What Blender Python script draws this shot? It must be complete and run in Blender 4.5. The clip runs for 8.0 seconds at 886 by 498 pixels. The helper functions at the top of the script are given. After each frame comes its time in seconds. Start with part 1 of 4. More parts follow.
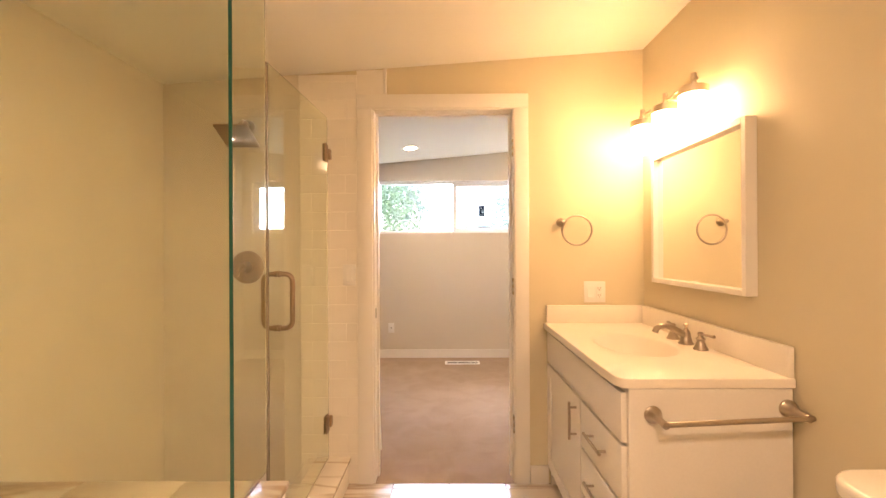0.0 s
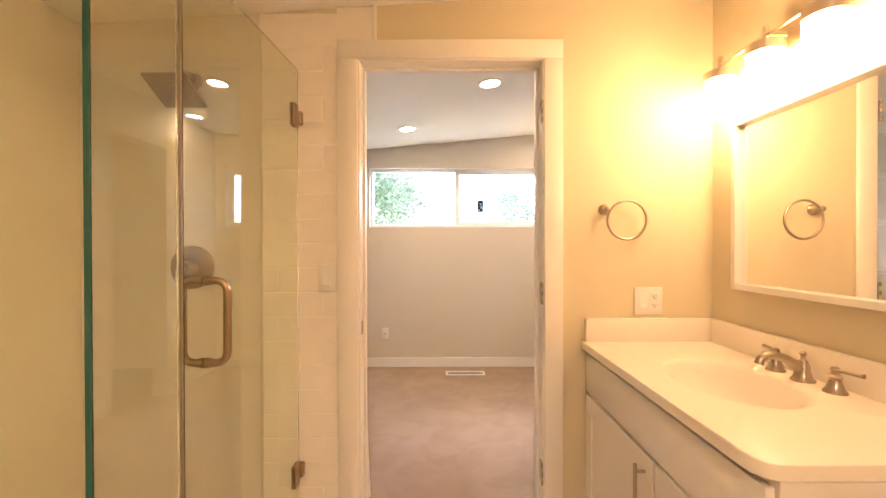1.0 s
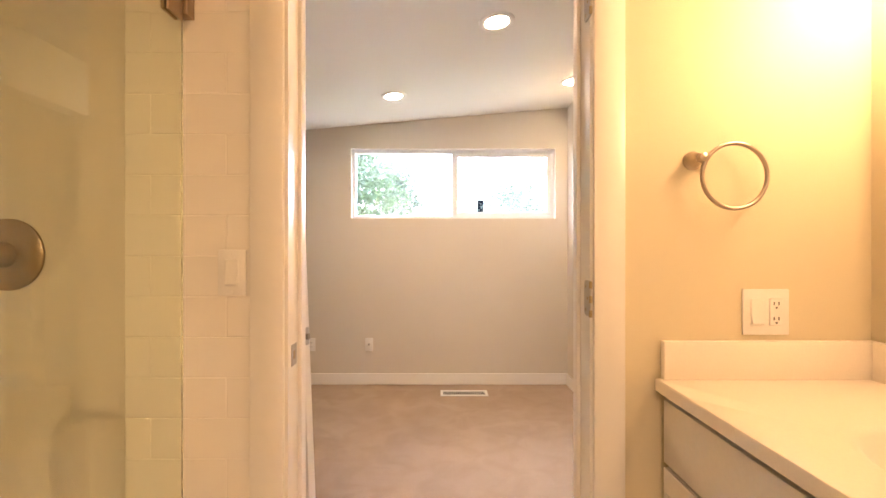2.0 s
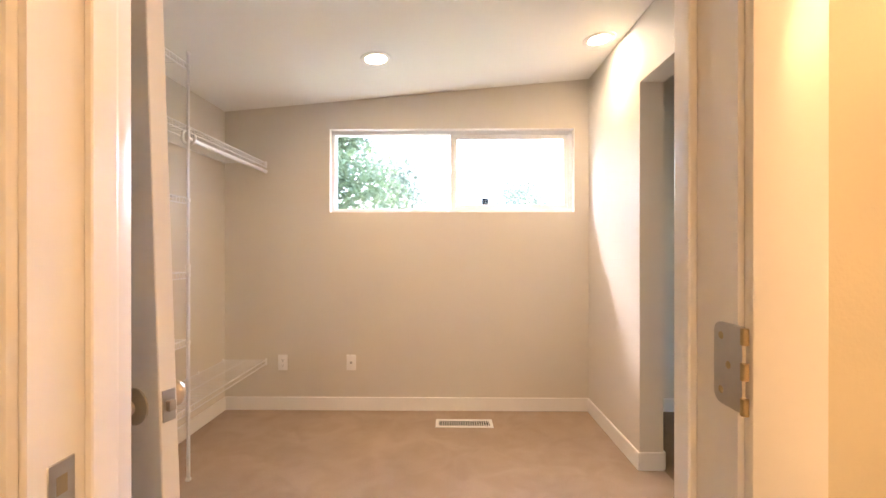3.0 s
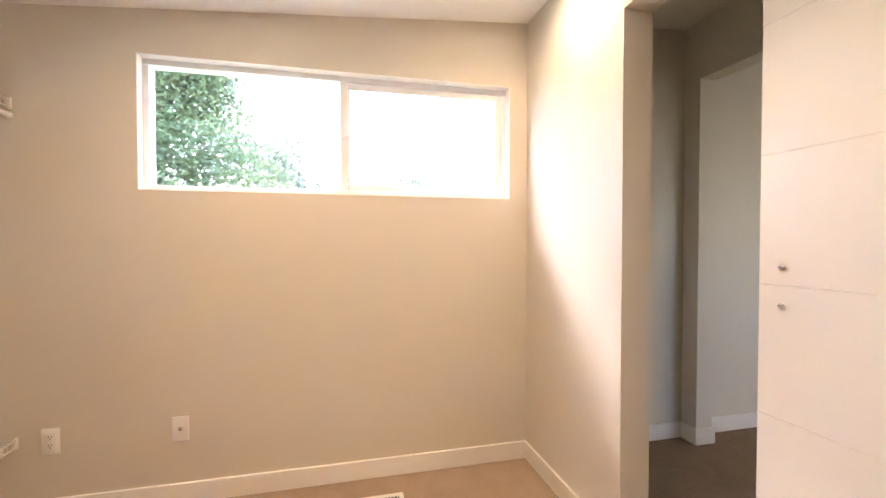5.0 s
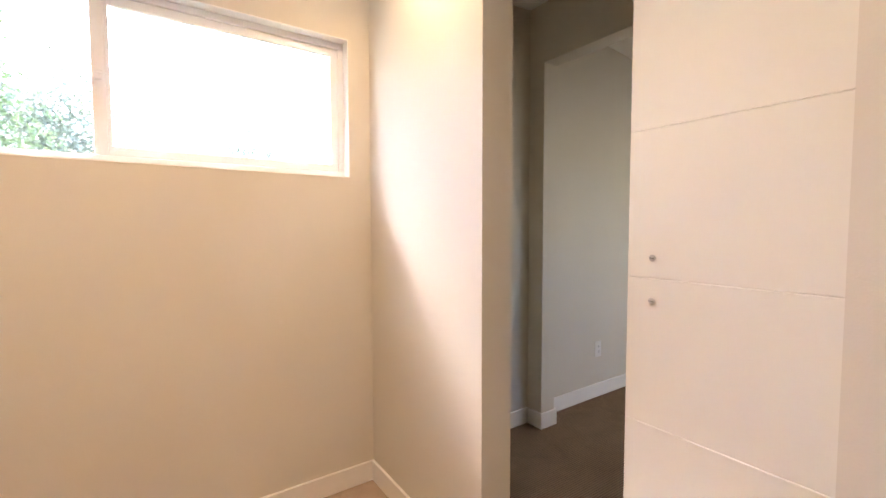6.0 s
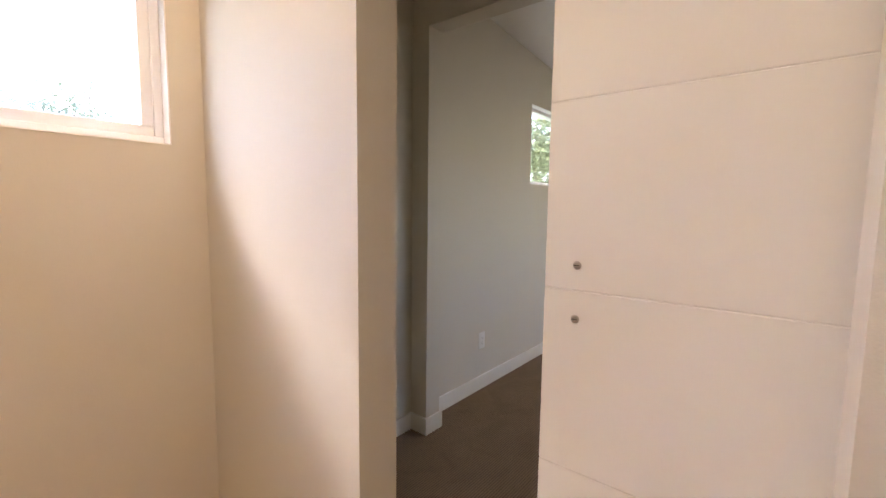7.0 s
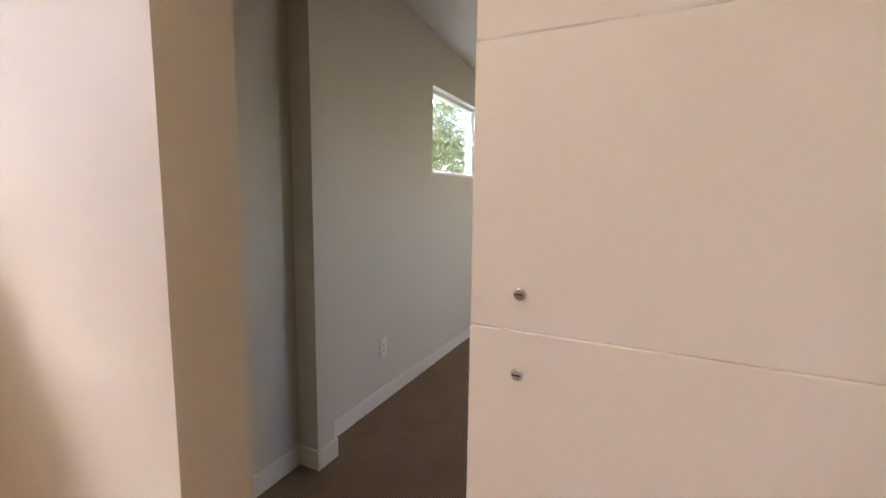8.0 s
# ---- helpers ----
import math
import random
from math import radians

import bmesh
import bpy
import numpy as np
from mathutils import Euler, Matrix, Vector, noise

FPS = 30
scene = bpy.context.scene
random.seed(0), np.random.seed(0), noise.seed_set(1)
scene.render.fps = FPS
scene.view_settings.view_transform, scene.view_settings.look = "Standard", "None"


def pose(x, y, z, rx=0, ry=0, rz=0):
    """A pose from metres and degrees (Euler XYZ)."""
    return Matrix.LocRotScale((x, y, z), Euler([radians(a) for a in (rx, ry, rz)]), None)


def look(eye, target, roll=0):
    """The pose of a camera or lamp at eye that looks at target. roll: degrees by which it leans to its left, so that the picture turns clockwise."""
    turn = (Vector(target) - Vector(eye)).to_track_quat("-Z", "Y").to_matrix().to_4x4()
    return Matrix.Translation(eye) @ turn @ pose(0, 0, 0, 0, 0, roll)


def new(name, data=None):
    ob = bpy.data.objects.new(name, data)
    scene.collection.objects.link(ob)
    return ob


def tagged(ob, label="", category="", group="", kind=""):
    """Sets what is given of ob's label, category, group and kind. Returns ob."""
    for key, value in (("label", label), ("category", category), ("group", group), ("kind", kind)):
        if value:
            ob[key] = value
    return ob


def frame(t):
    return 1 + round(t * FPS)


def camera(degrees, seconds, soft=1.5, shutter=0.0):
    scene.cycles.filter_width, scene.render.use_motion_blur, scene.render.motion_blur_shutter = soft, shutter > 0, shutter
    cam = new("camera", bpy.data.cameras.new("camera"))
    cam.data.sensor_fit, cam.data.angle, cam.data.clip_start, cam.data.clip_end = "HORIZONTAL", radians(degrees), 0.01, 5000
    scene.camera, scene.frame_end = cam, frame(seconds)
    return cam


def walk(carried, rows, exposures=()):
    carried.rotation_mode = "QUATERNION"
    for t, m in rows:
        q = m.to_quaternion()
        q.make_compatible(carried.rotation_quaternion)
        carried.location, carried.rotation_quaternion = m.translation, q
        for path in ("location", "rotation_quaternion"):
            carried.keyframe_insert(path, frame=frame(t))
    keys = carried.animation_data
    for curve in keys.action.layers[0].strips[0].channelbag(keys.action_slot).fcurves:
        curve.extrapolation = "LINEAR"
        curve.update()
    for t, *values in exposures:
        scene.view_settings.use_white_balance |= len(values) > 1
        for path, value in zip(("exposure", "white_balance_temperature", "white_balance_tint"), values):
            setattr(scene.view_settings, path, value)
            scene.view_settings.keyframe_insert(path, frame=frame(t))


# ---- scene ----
cam = camera(92.7, 8.0)
PATH = [
    (0, (0.053, -0.231, 1.279), (0.034, 1.769, 1.281), -0.3),
    (0.5, (0.016, 0.011, 1.283), (0.01, 2.011, 1.275), -0.2),
    (1, (0.003, 0.319, 1.273), (0.001, 2.319, 1.259), -0.1),
    (1.5, (0.018, 0.649, 1.235), (0.022, 2.649, 1.228), -0.0),
    (1.7, (0.03, 0.792, 1.218), (0.032, 2.792, 1.218), 0.0),
    (2.8, (0.095, 1.542, 1.191), (0.081, 3.542, 1.189), 0.0),
    (3, (0.109, 1.631, 1.202), (0.085, 3.631, 1.2), -0.0),
    (3.5, (0.108, 1.884, 1.219), (0.055, 3.883, 1.22), 0.0),
    (4, (0.078, 2.116, 1.225), (0.041, 4.115, 1.231), 0.1),
    (4.5, (0.057, 2.344, 1.231), (0.206, 4.339, 1.227), 0.0),
    (4.7, (0.082, 2.439, 1.24), (0.361, 4.419, 1.214), 0.1),
    (5, (0.114, 2.557, 1.239), (0.594, 4.498, 1.199), 0.0),
    (5.2, (0.149, 2.633, 1.215), (0.785, 4.529, 1.176), -0.3),
    (6.5, (0.384, 3.038, 1.266), (1.737, 4.501, 1.102), 0.5),
    (7, (0.505, 3.155, 1.273), (2.048, 4.411, 1.08), 0.7),
    (7.5, (0.639, 3.236, 1.29), (2.317, 4.304, 1.074), 0.8),
    (8, (0.786, 3.327, 1.285), (2.574, 4.19, 1.047), 0.8),
]
walk(cam, [(t, look(eye, target, roll)) for t, eye, target, roll in PATH],
     exposures=[(0.0, 5.72, 6500, 23), (3.0, 5.72, 6500, 23), (5.0, 5.77, 6500, 23), (6.5, 5.42, 6500, 23), (8.0, 5.03, 6500, 23)])

# ---- light ----
SUN_EL, SUN_AZ = radians(54), radians(331)
world = bpy.data.worlds.new("sky")
scene.world = world
world.use_nodes = True
wn = world.node_tree.nodes
sky = wn.new("ShaderNodeTexSky")
sky.sky_type = "NISHITA"
sky.sun_disc = False
sky.sun_elevation = SUN_EL
sky.sun_rotation = SUN_AZ
sky.air_density, sky.dust_density = 1.0, 1.5
wn["Background"].inputs["Strength"].default_value = 0.11
world.node_tree.links.new(sky.outputs[0], wn["Background"].inputs["Color"])

sun = new("sun", bpy.data.lights.new("sun", "SUN"))
sun.data.energy, sun.data.angle, sun.data.color = 0.38, radians(36), (1.0, 0.98, 0.94)
sun_from = Vector((math.sin(SUN_AZ) * math.cos(SUN_EL), math.cos(SUN_AZ) * math.cos(SUN_EL), math.sin(SUN_EL)))
sun.matrix_world = look(sun_from * 40, (0, 0, 0))


def can_lamp(x, y, z, watts, color, spread):
    lamp = new("can_bulb", bpy.data.lights.new("can_bulb", "AREA"))
    lamp.data.shape, lamp.data.size = "DISK", 0.12
    lamp.data.energy, lamp.data.color = watts, color
    lamp.data.spread = radians(spread)
    lamp.matrix_world = look((x, y, z), (x, y, z - 1))


# ---- materials ----
def mat(name, color, rough=0.5, metal=0.0, var=0.06, scale=6.0, bump=0.0, bump_scale=200.0, fine=0.04, spec=0.5, coat=0.0):
    """A painted or plain surface with two scales of variation and a fine relief."""
    m = bpy.data.materials.new(name)
    m.use_nodes = True
    nt = m.node_tree
    N, L = nt.nodes, nt.links
    b = N["Principled BSDF"]
    b.inputs["Roughness"].default_value = rough
    b.inputs["Metallic"].default_value = metal
    b.inputs["Specular IOR Level"].default_value = spec
    b.inputs["Coat Weight"].default_value = coat
    co = N.new("ShaderNodeTexCoord")
    n1 = N.new("ShaderNodeTexNoise")
    n1.inputs["Scale"].default_value = scale
    n1.inputs["Detail"].default_value = 6
    n2 = N.new("ShaderNodeTexNoise")
    n2.inputs["Scale"].default_value = bump_scale
    n2.inputs["Detail"].default_value = 3
    for n in (n1, n2):
        L.new(co.outputs["Object"], n.inputs["Vector"])
    mx = N.new("ShaderNodeMix")
    mx.data_type = "RGBA"
    mx.inputs[6].default_value = (*[c * (1 - var) for c in color], 1)
    mx.inputs[7].default_value = (*[min(1, c * (1 + var)) for c in color], 1)
    L.new(n1.outputs["Fac"], mx.inputs[0])
    mx2 = N.new("ShaderNodeMix")
    mx2.data_type = "RGBA"
    mx2.blend_type = "MULTIPLY"
    mx2.inputs[0].default_value = 1.0
    rng = N.new("ShaderNodeMapRange")
    rng.inputs[3].default_value = 1 - fine
    rng.inputs[4].default_value = 1 + fine
    L.new(n2.outputs["Fac"], rng.inputs[0])
    L.new(mx.outputs[2], mx2.inputs[6])
    L.new(rng.outputs[0], mx2.inputs[7])
    L.new(mx2.outputs[2], b.inputs["Base Color"])
    rr = N.new("ShaderNodeMapRange")
    rr.inputs[3].default_value = rough * 0.88
    rr.inputs[4].default_value = min(1, rough * 1.12)
    L.new(n1.outputs["Fac"], rr.inputs[0])
    L.new(rr.outputs[0], b.inputs["Roughness"])
    if bump:
        bp = N.new("ShaderNodeBump")
        bp.inputs["Strength"].default_value = 1.0
        bp.inputs["Distance"].default_value = bump
        L.new(n2.outputs["Fac"], bp.inputs["Height"])
        L.new(bp.outputs[0], b.inputs["Normal"])
    return m


def marble(name, base, vein, scale=1.4, rough=0.2, per_object=False, strength=0.6):
    m = mat(name, base, rough, var=0.05, scale=3)
    N, L = m.node_tree.nodes, m.node_tree.links
    b = N["Principled BSDF"]
    old = b.inputs["Base Color"].links[0].from_socket
    co = N.new("ShaderNodeTexCoord")
    src = co.outputs["Object"]
    if per_object:
        inf = N.new("ShaderNodeObjectInfo")
        ad = N.new("ShaderNodeVectorMath")
        ad.operation = "MULTIPLY_ADD"
        ad.inputs[1].default_value = (9, 7, 5)
        cmb = N.new("ShaderNodeCombineXYZ")
        for i in range(3):
            L.new(inf.outputs["Random"], cmb.inputs[i])
        L.new(cmb.outputs[0], ad.inputs[0])
        L.new(src, ad.inputs[2])
        src = ad.outputs[0]
    nz = N.new("ShaderNodeTexNoise")
    nz.inputs["Scale"].default_value = scale
    nz.inputs["Detail"].default_value = 7
    nz.inputs["Distortion"].default_value = 0.5
    mp = N.new("ShaderNodeMapping")
    mp.inputs["Rotation"].default_value = (0.3, 0.5, 0.6)
    mp.inputs["Scale"].default_value = (0.45, 3.0, 2.0)
    L.new(src, mp.inputs[0])
    L.new(mp.outputs[0], nz.inputs["Vector"])
    ramp = N.new("ShaderNodeValToRGB")
    e = ramp.color_ramp.elements
    e[0].position, e[0].color = 0.44, (0, 0, 0, 1)
    e[1].position, e[1].color = 0.50, (1, 1, 1, 1)
    k = e.new(0.55)
    k.color = (0, 0, 0, 1)
    L.new(nz.outputs["Fac"], ramp.inputs[0])
    ml = N.new("ShaderNodeMath")
    ml.operation = "MULTIPLY"
    ml.inputs[1].default_value = strength
    L.new(ramp.outputs[0], ml.inputs[0])
    mx = N.new("ShaderNodeMix")
    mx.data_type = "RGBA"
    L.new(ml.outputs[0], mx.inputs[0])
    L.new(old, mx.inputs[6])
    mx.inputs[7].default_value = (*vein, 1)
    L.new(mx.outputs[2], b.inputs["Base Color"])
    return m


def carpet(name, base, dark, pile, ridge=0.0):
    """Cut or looped pile: clumps, brushed patches and a soft relief."""
    m = mat(name, base, 0.97, var=0.14, scale=2.2, bump=pile, bump_scale=160, fine=0.2, spec=0.1)
    N, L = m.node_tree.nodes, m.node_tree.links
    b = N["Principled BSDF"]
    old = b.inputs["Base Color"].links[0].from_socket
    co = N.new("ShaderNodeTexCoord")
    nz = N.new("ShaderNodeTexNoise")
    nz.inputs["Scale"].default_value = 5.5
    nz.inputs["Detail"].default_value = 5
    nz.inputs["Distortion"].default_value = 0.8
    L.new(co.outputs["Object"], nz.inputs["Vector"])
    rm = N.new("ShaderNodeMapRange")
    rm.inputs[1].default_value, rm.inputs[2].default_value = 0.42, 0.7
    rm.inputs[4].default_value = 0.65
    L.new(nz.outputs["Fac"], rm.inputs[0])
    mx = N.new("ShaderNodeMix")
    mx.data_type = "RGBA"
    L.new(rm.outputs[0], mx.inputs[0])
    L.new(old, mx.inputs[6])
    mx.inputs[7].default_value = (*dark, 1)
    out = mx.outputs[2]
    if ridge:
        wv = N.new("ShaderNodeTexWave")
        wv.bands_direction = "Y"
        wv.inputs["Scale"].default_value = ridge
        wv.inputs["Distortion"].default_value = 1.5
        wv.inputs["Detail Scale"].default_value = 12
        L.new(co.outputs["Object"], wv.inputs["Vector"])
        m2 = N.new("ShaderNodeMix")
        m2.data_type = "RGBA"
        m2.blend_type = "MULTIPLY"
        m2.inputs[0].default_value = 0.35
        L.new(out, m2.inputs[6])
        L.new(wv.outputs["Color"], m2.inputs[7])
        out = m2.outputs[2]
        bp = N.new("ShaderNodeBump")
        bp.inputs["Distance"].default_value = 0.003
        L.new(wv.outputs["Fac"], bp.inputs["Height"])
        L.new(b.inputs["Normal"].links[0].from_socket, bp.inputs["Normal"])
        L.new(bp.outputs[0], b.inputs["Normal"])
    L.new(out, b.inputs["Base Color"])
    return m


def glass(name, color, rough=0.0, ior=1.45):
    m = bpy.data.materials.new(name)
    m.use_nodes = True
    b = m.node_tree.nodes["Principled BSDF"]
    b.inputs["Base Color"].default_value = (*color, 1)
    b.inputs["Transmission Weight"].default_value = 1.0
    b.inputs["Roughness"].default_value = rough
    b.inputs["IOR"].default_value = ior
    return m


def glow(name, color, strength):
    m = bpy.data.materials.new(name)
    m.use_nodes = True
    b = m.node_tree.nodes["Principled BSDF"]
    b.inputs["Base Color"].default_value = (0.8, 0.8, 0.78, 1)
    b.inputs["Emission Color"].default_value = (*color, 1)
    b.inputs["Emission Strength"].default_value = strength
    return m


M_WALL = mat("wall_paint", (0.665, 0.62, 0.535), 0.66, spec=0.3, var=0.025, scale=1.5, bump=0.0006, bump_scale=240, fine=0.015)
M_BWALL = mat("bath_wall_paint", (0.68, 0.615, 0.45), 0.6, spec=0.3, var=0.025, scale=1.5, bump=0.0003, bump_scale=240, fine=0.015)
M_CEIL = mat("ceiling_paint", (0.85, 0.84, 0.79), 0.8, var=0.02, scale=2, bump=0.0008, bump_scale=150, fine=0.02)
M_TRIM = mat("trim_paint", (0.83, 0.81, 0.77), 0.30, var=0.02, scale=4, bump=0.0001, bump_scale=60, fine=0.01)
M_DOOR = mat("door_paint", (0.75, 0.72, 0.645), 0.36, var=0.02, scale=3, bump=0.0002, bump_scale=120, fine=0.01)
M_VINYL = mat("window_vinyl", (0.82, 0.83, 0.85), 0.35, var=0.02, scale=5)
M_PLASTIC = mat("white_plastic", (0.82, 0.81, 0.78), 0.3, var=0.015, scale=9)
# near-black colour that stands in for shade inside slots and holes
M_DARK = mat("recess_shade", (0.03, 0.03, 0.03), 0.7)
M_CARPET = carpet("carpet_beige", (0.40, 0.31, 0.235), (0.33, 0.25, 0.185), 0.004)
M_CARPET2 = carpet("carpet_bedroom", (0.31, 0.22, 0.155), (0.25, 0.175, 0.12), 0.003, ridge=26)
M_TILE = mat("glazed_white_tile", (0.86, 0.83, 0.77), 0.10, var=0.03, scale=8, bump=0.0006, bump_scale=14, fine=0.01)
M_GROUT = mat("grout", (0.86, 0.83, 0.77), 0.9, var=0.1, scale=30, bump=0.0006)
M_MARBLE = marble("marble_tile", (0.76, 0.72, 0.66), (0.40, 0.31, 0.22), 1.6, 0.16, per_object=True, strength=0.75)
M_SLAB = marble("marble_slab", (0.56, 0.50, 0.42), (0.34, 0.26, 0.18), 1.8, 0.18, per_object=True, strength=0.8)
M_MARBLE_WALL = marble("marble_wall", (0.68, 0.64, 0.55), (0.52, 0.45, 0.35), 0.7, 0.14, strength=0.11)
M_NICKEL = mat("brushed_nickel", (0.46, 0.40, 0.33), 0.30, metal=1.0, var=0.06, scale=30, bump=0.0001, bump_scale=500)
# nickel darkened in colour to stand in for dark reflections on shower fittings
M_NICKEL_DIM = mat("nickel_dim", (0.36, 0.275, 0.195), 0.36, metal=1.0, var=0.06, scale=30)
# the same nickel made lighter, so its colour carries the shine of lit parts
M_NICKEL_LIT = mat("nickel_lit", (0.66, 0.58, 0.47), 0.34, metal=1.0, var=0.05, scale=30)
M_STEEL = mat("dull_steel", (0.50, 0.49, 0.47), 0.38, metal=1.0, var=0.08, scale=40)
M_BRASS = mat("worn_brass", (0.45, 0.36, 0.22), 0.4, metal=1.0, var=0.1, scale=40)
M_WIRE = mat("vinyl_coated_wire", (0.76, 0.755, 0.745), 0.32, var=0.02, scale=20)
M_COUNTER = mat("cultured_marble", (0.86, 0.81, 0.72), 0.34, var=0.02, scale=3)
M_CABINET = mat("cabinet_paint", (0.82, 0.79, 0.74), 0.33, var=0.02, scale=4, bump=0.0002, bump_scale=100)
M_CERAMIC = mat("toilet_ceramic", (0.84, 0.81, 0.74), 0.08, var=0.01, scale=3, coat=0.4)
M_GLASS = glass("shower_glass", (0.91, 0.95, 0.80))
M_EDGE = mat("glass_edge", (0.015, 0.10, 0.075), 0.08, var=0.15, scale=5)
M_PANE = glass("window_glass", (0.98, 0.99, 0.99))
M_MIRROR = mat("mirror_silver", (0.93, 0.93, 0.91), 0.01, metal=1.0, var=0.0, fine=0.0)
M_SEAL = mat("door_seal", (0.22, 0.18, 0.13), 0.45, var=0.05)
M_SWEEP = mat("clear_vinyl", (0.55, 0.50, 0.42), 0.4, var=0.05)
M_SHADE = glow("frosted_shade", (1.0, 0.61, 0.28), 0.89)
M_CAN = glow("can_diffuser", (1.0, 0.84, 0.60), 2.0)
M_BARK = mat("bark", (0.12, 0.09, 0.065), 0.9, var=0.3, scale=12, bump=0.01, bump_scale=40)
M_VOID = mat("dark_window", (0.006, 0.006, 0.007), 0.9, spec=0.05)
M_LOUVRE = mat("brown_louvre", (0.20, 0.15, 0.11), 0.6)
M_ROOF = mat("shingle_roof", (0.035, 0.032, 0.03), 0.9, var=0.2, scale=14)


def leaf(name, color):
    """Thin leaves: part of the light passes through them."""
    m = mat(name, color, 0.55, var=0.45, scale=1.3, fine=0.2)
    N, L = m.node_tree.nodes, m.node_tree.links
    b = N["Principled BSDF"]
    tr = N.new("ShaderNodeBsdfTranslucent")
    L.new(b.inputs["Base Color"].links[0].from_socket, tr.inputs["Color"])
    mx = N.new("ShaderNodeMixShader")
    mx.inputs[0].default_value = 0.5
    L.new(b.outputs[0], mx.inputs[1])
    L.new(tr.outputs[0], mx.inputs[2])
    L.new(mx.outputs[0], N["Material Output"].inputs["Surface"])
    return m


M_LEAF = leaf("leaf_green", (0.10, 0.14, 0.06))
M_LEAF2 = leaf("leaf_yellow_green", (0.13, 0.15, 0.06))
# greyer leaf colour with the bright sky's glare put in, for far crowns
M_LEAF3 = leaf("leaf_glare_pale", (0.12, 0.145, 0.10))
M_GRASS = mat("lawn", (0.15, 0.18, 0.075), 0.95, var=0.3, scale=0.7, fine=0.3, bump_scale=30)


# ---- builders ----
def box(bm, x0, x1, y0, y1, z0, z1, bev=0.0, seg=2):
    """A box between two corners, with rounded edges if asked."""
    r = bmesh.ops.create_cube(bm, size=1.0)
    m = Matrix.Translation(((x0 + x1) / 2, (y0 + y1) / 2, (z0 + z1) / 2)) @ Matrix.Diagonal((x1 - x0, y1 - y0, z1 - z0, 1))
    bmesh.ops.transform(bm, matrix=m, verts=r["verts"])
    if bev:
        edges = list({e for v in r["verts"] for e in v.link_edges})
        bmesh.ops.bevel(bm, geom=edges, offset=bev, segments=seg, affect="EDGES", profile=0.5)
    return bm


def tube(bm, pts, r, n=8, closed=False, caps=True):
    """A round bar along a line of points; r is one radius or one for each point."""
    pts = [Vector(p) for p in pts]
    rs = r if isinstance(r, (list, tuple)) else [r] * len(pts)
    rings, side = [], None
    for i, p in enumerate(pts):
        a = pts[i - 1] if (i or closed) else p
        c = pts[(i + 1) % len(pts)] if (i < len(pts) - 1 or closed) else p
        d = (c - a).normalized()
        if side is None:
            side = d.orthogonal().normalized()
        side = (side - d * side.dot(d)).normalized()
        up = d.cross(side)
        rings.append([bm.verts.new(p + (side * math.cos(k * math.tau / n) + up * math.sin(k * math.tau / n)) * rs[i]) for k in range(n)])
    m = len(rings)
    for i in range(m if closed else m - 1):
        a, c = rings[i], rings[(i + 1) % m]
        for k in range(n):
            f = bm.faces.new((a[k], a[(k + 1) % n], c[(k + 1) % n], c[k]))
            f.smooth = True
    if caps and not closed:
        bm.faces.new(rings[0][::-1])
        bm.faces.new(rings[-1])
    return bm


def lathe(bm, prof, m=None, n=24):
    """A turned body: (radius, height) pairs round the local z axis."""
    m = m or Matrix()
    rings = []
    for r, z in prof:
        rings.append([bm.verts.new(m @ Vector((max(r, 1e-4) * math.cos(k * math.tau / n), max(r, 1e-4) * math.sin(k * math.tau / n), z))) for k in range(n)])
    for a, c in zip(rings, rings[1:]):
        for k in range(n):
            f = bm.faces.new((a[k], a[(k + 1) % n], c[(k + 1) % n], c[k]))
            f.smooth = True
    bm.faces.new(rings[0][::-1])
    bm.faces.new(rings[-1])
    return bm


def prism(bm, poly, axis, a, b):
    """A flat outline drawn out along an axis between a and b."""
    def P(u, v, w):
        return {"x": (w, u, v), "y": (u, w, v), "z": (u, v, w)}[axis]
    lo = [bm.verts.new(P(u, v, a)) for u, v in poly]
    hi = [bm.verts.new(P(u, v, b)) for u, v in poly]
    n = len(poly)
    bm.faces.new(lo)
    bm.faces.new(hi)
    for k in range(n):
        bm.faces.new((lo[k], lo[(k + 1) % n], hi[(k + 1) % n], hi[k]))
    bmesh.ops.recalc_face_normals(bm, faces=bm.faces)
    return bm


def mesh_of(name, bm, material):
    me = bpy.data.meshes.new(name)
    bmesh.ops.recalc_face_normals(bm, faces=bm.faces)
    bm.to_mesh(me)
    bm.free()
    me.set_sharp_from_angle(angle=radians(38))
    me.materials.append(material)
    return me


def part(name, bm, material, parent, label=""):
    ob = new(name, mesh_of(name, bm, material))
    ob.parent = parent
    if parent is not None:
        ob.matrix_parent_inverse = parent.matrix_world.inverted() if parent.parent is None else (parent.matrix_world).inverted()
    return tagged(ob, label)


def thing(name, label, category, at=(0, 0, 0), group="", kind=""):
    """An empty at the base of a thing, to hold its parts."""
    ob = new(name)
    ob.empty_display_size = 0.05
    ob.matrix_world = Matrix.Translation(at)
    ob.location = at
    bpy.context.view_layer.update()
    return tagged(ob, label, category, group, kind)


def setting(name, bm, material, label, category):
    return tagged(new(name, mesh_of(name, bm, material)), label, category, kind="structure")


def B(*a, **k):
    return box(bmesh.new(), *a, **k)


def arc(c, r, a0, a1, n, plane="xz"):
    out = []
    for i in range(n + 1):
        a = radians(a0 + (a1 - a0) * i / n)
        u, v = r * math.cos(a), r * math.sin(a)
        out.append({"xz": (c[0] + u, c[1], c[2] + v), "xy": (c[0] + u, c[1] + v, c[2]), "yz": (c[0], c[1] + u, c[2] + v)}[plane])
    return out


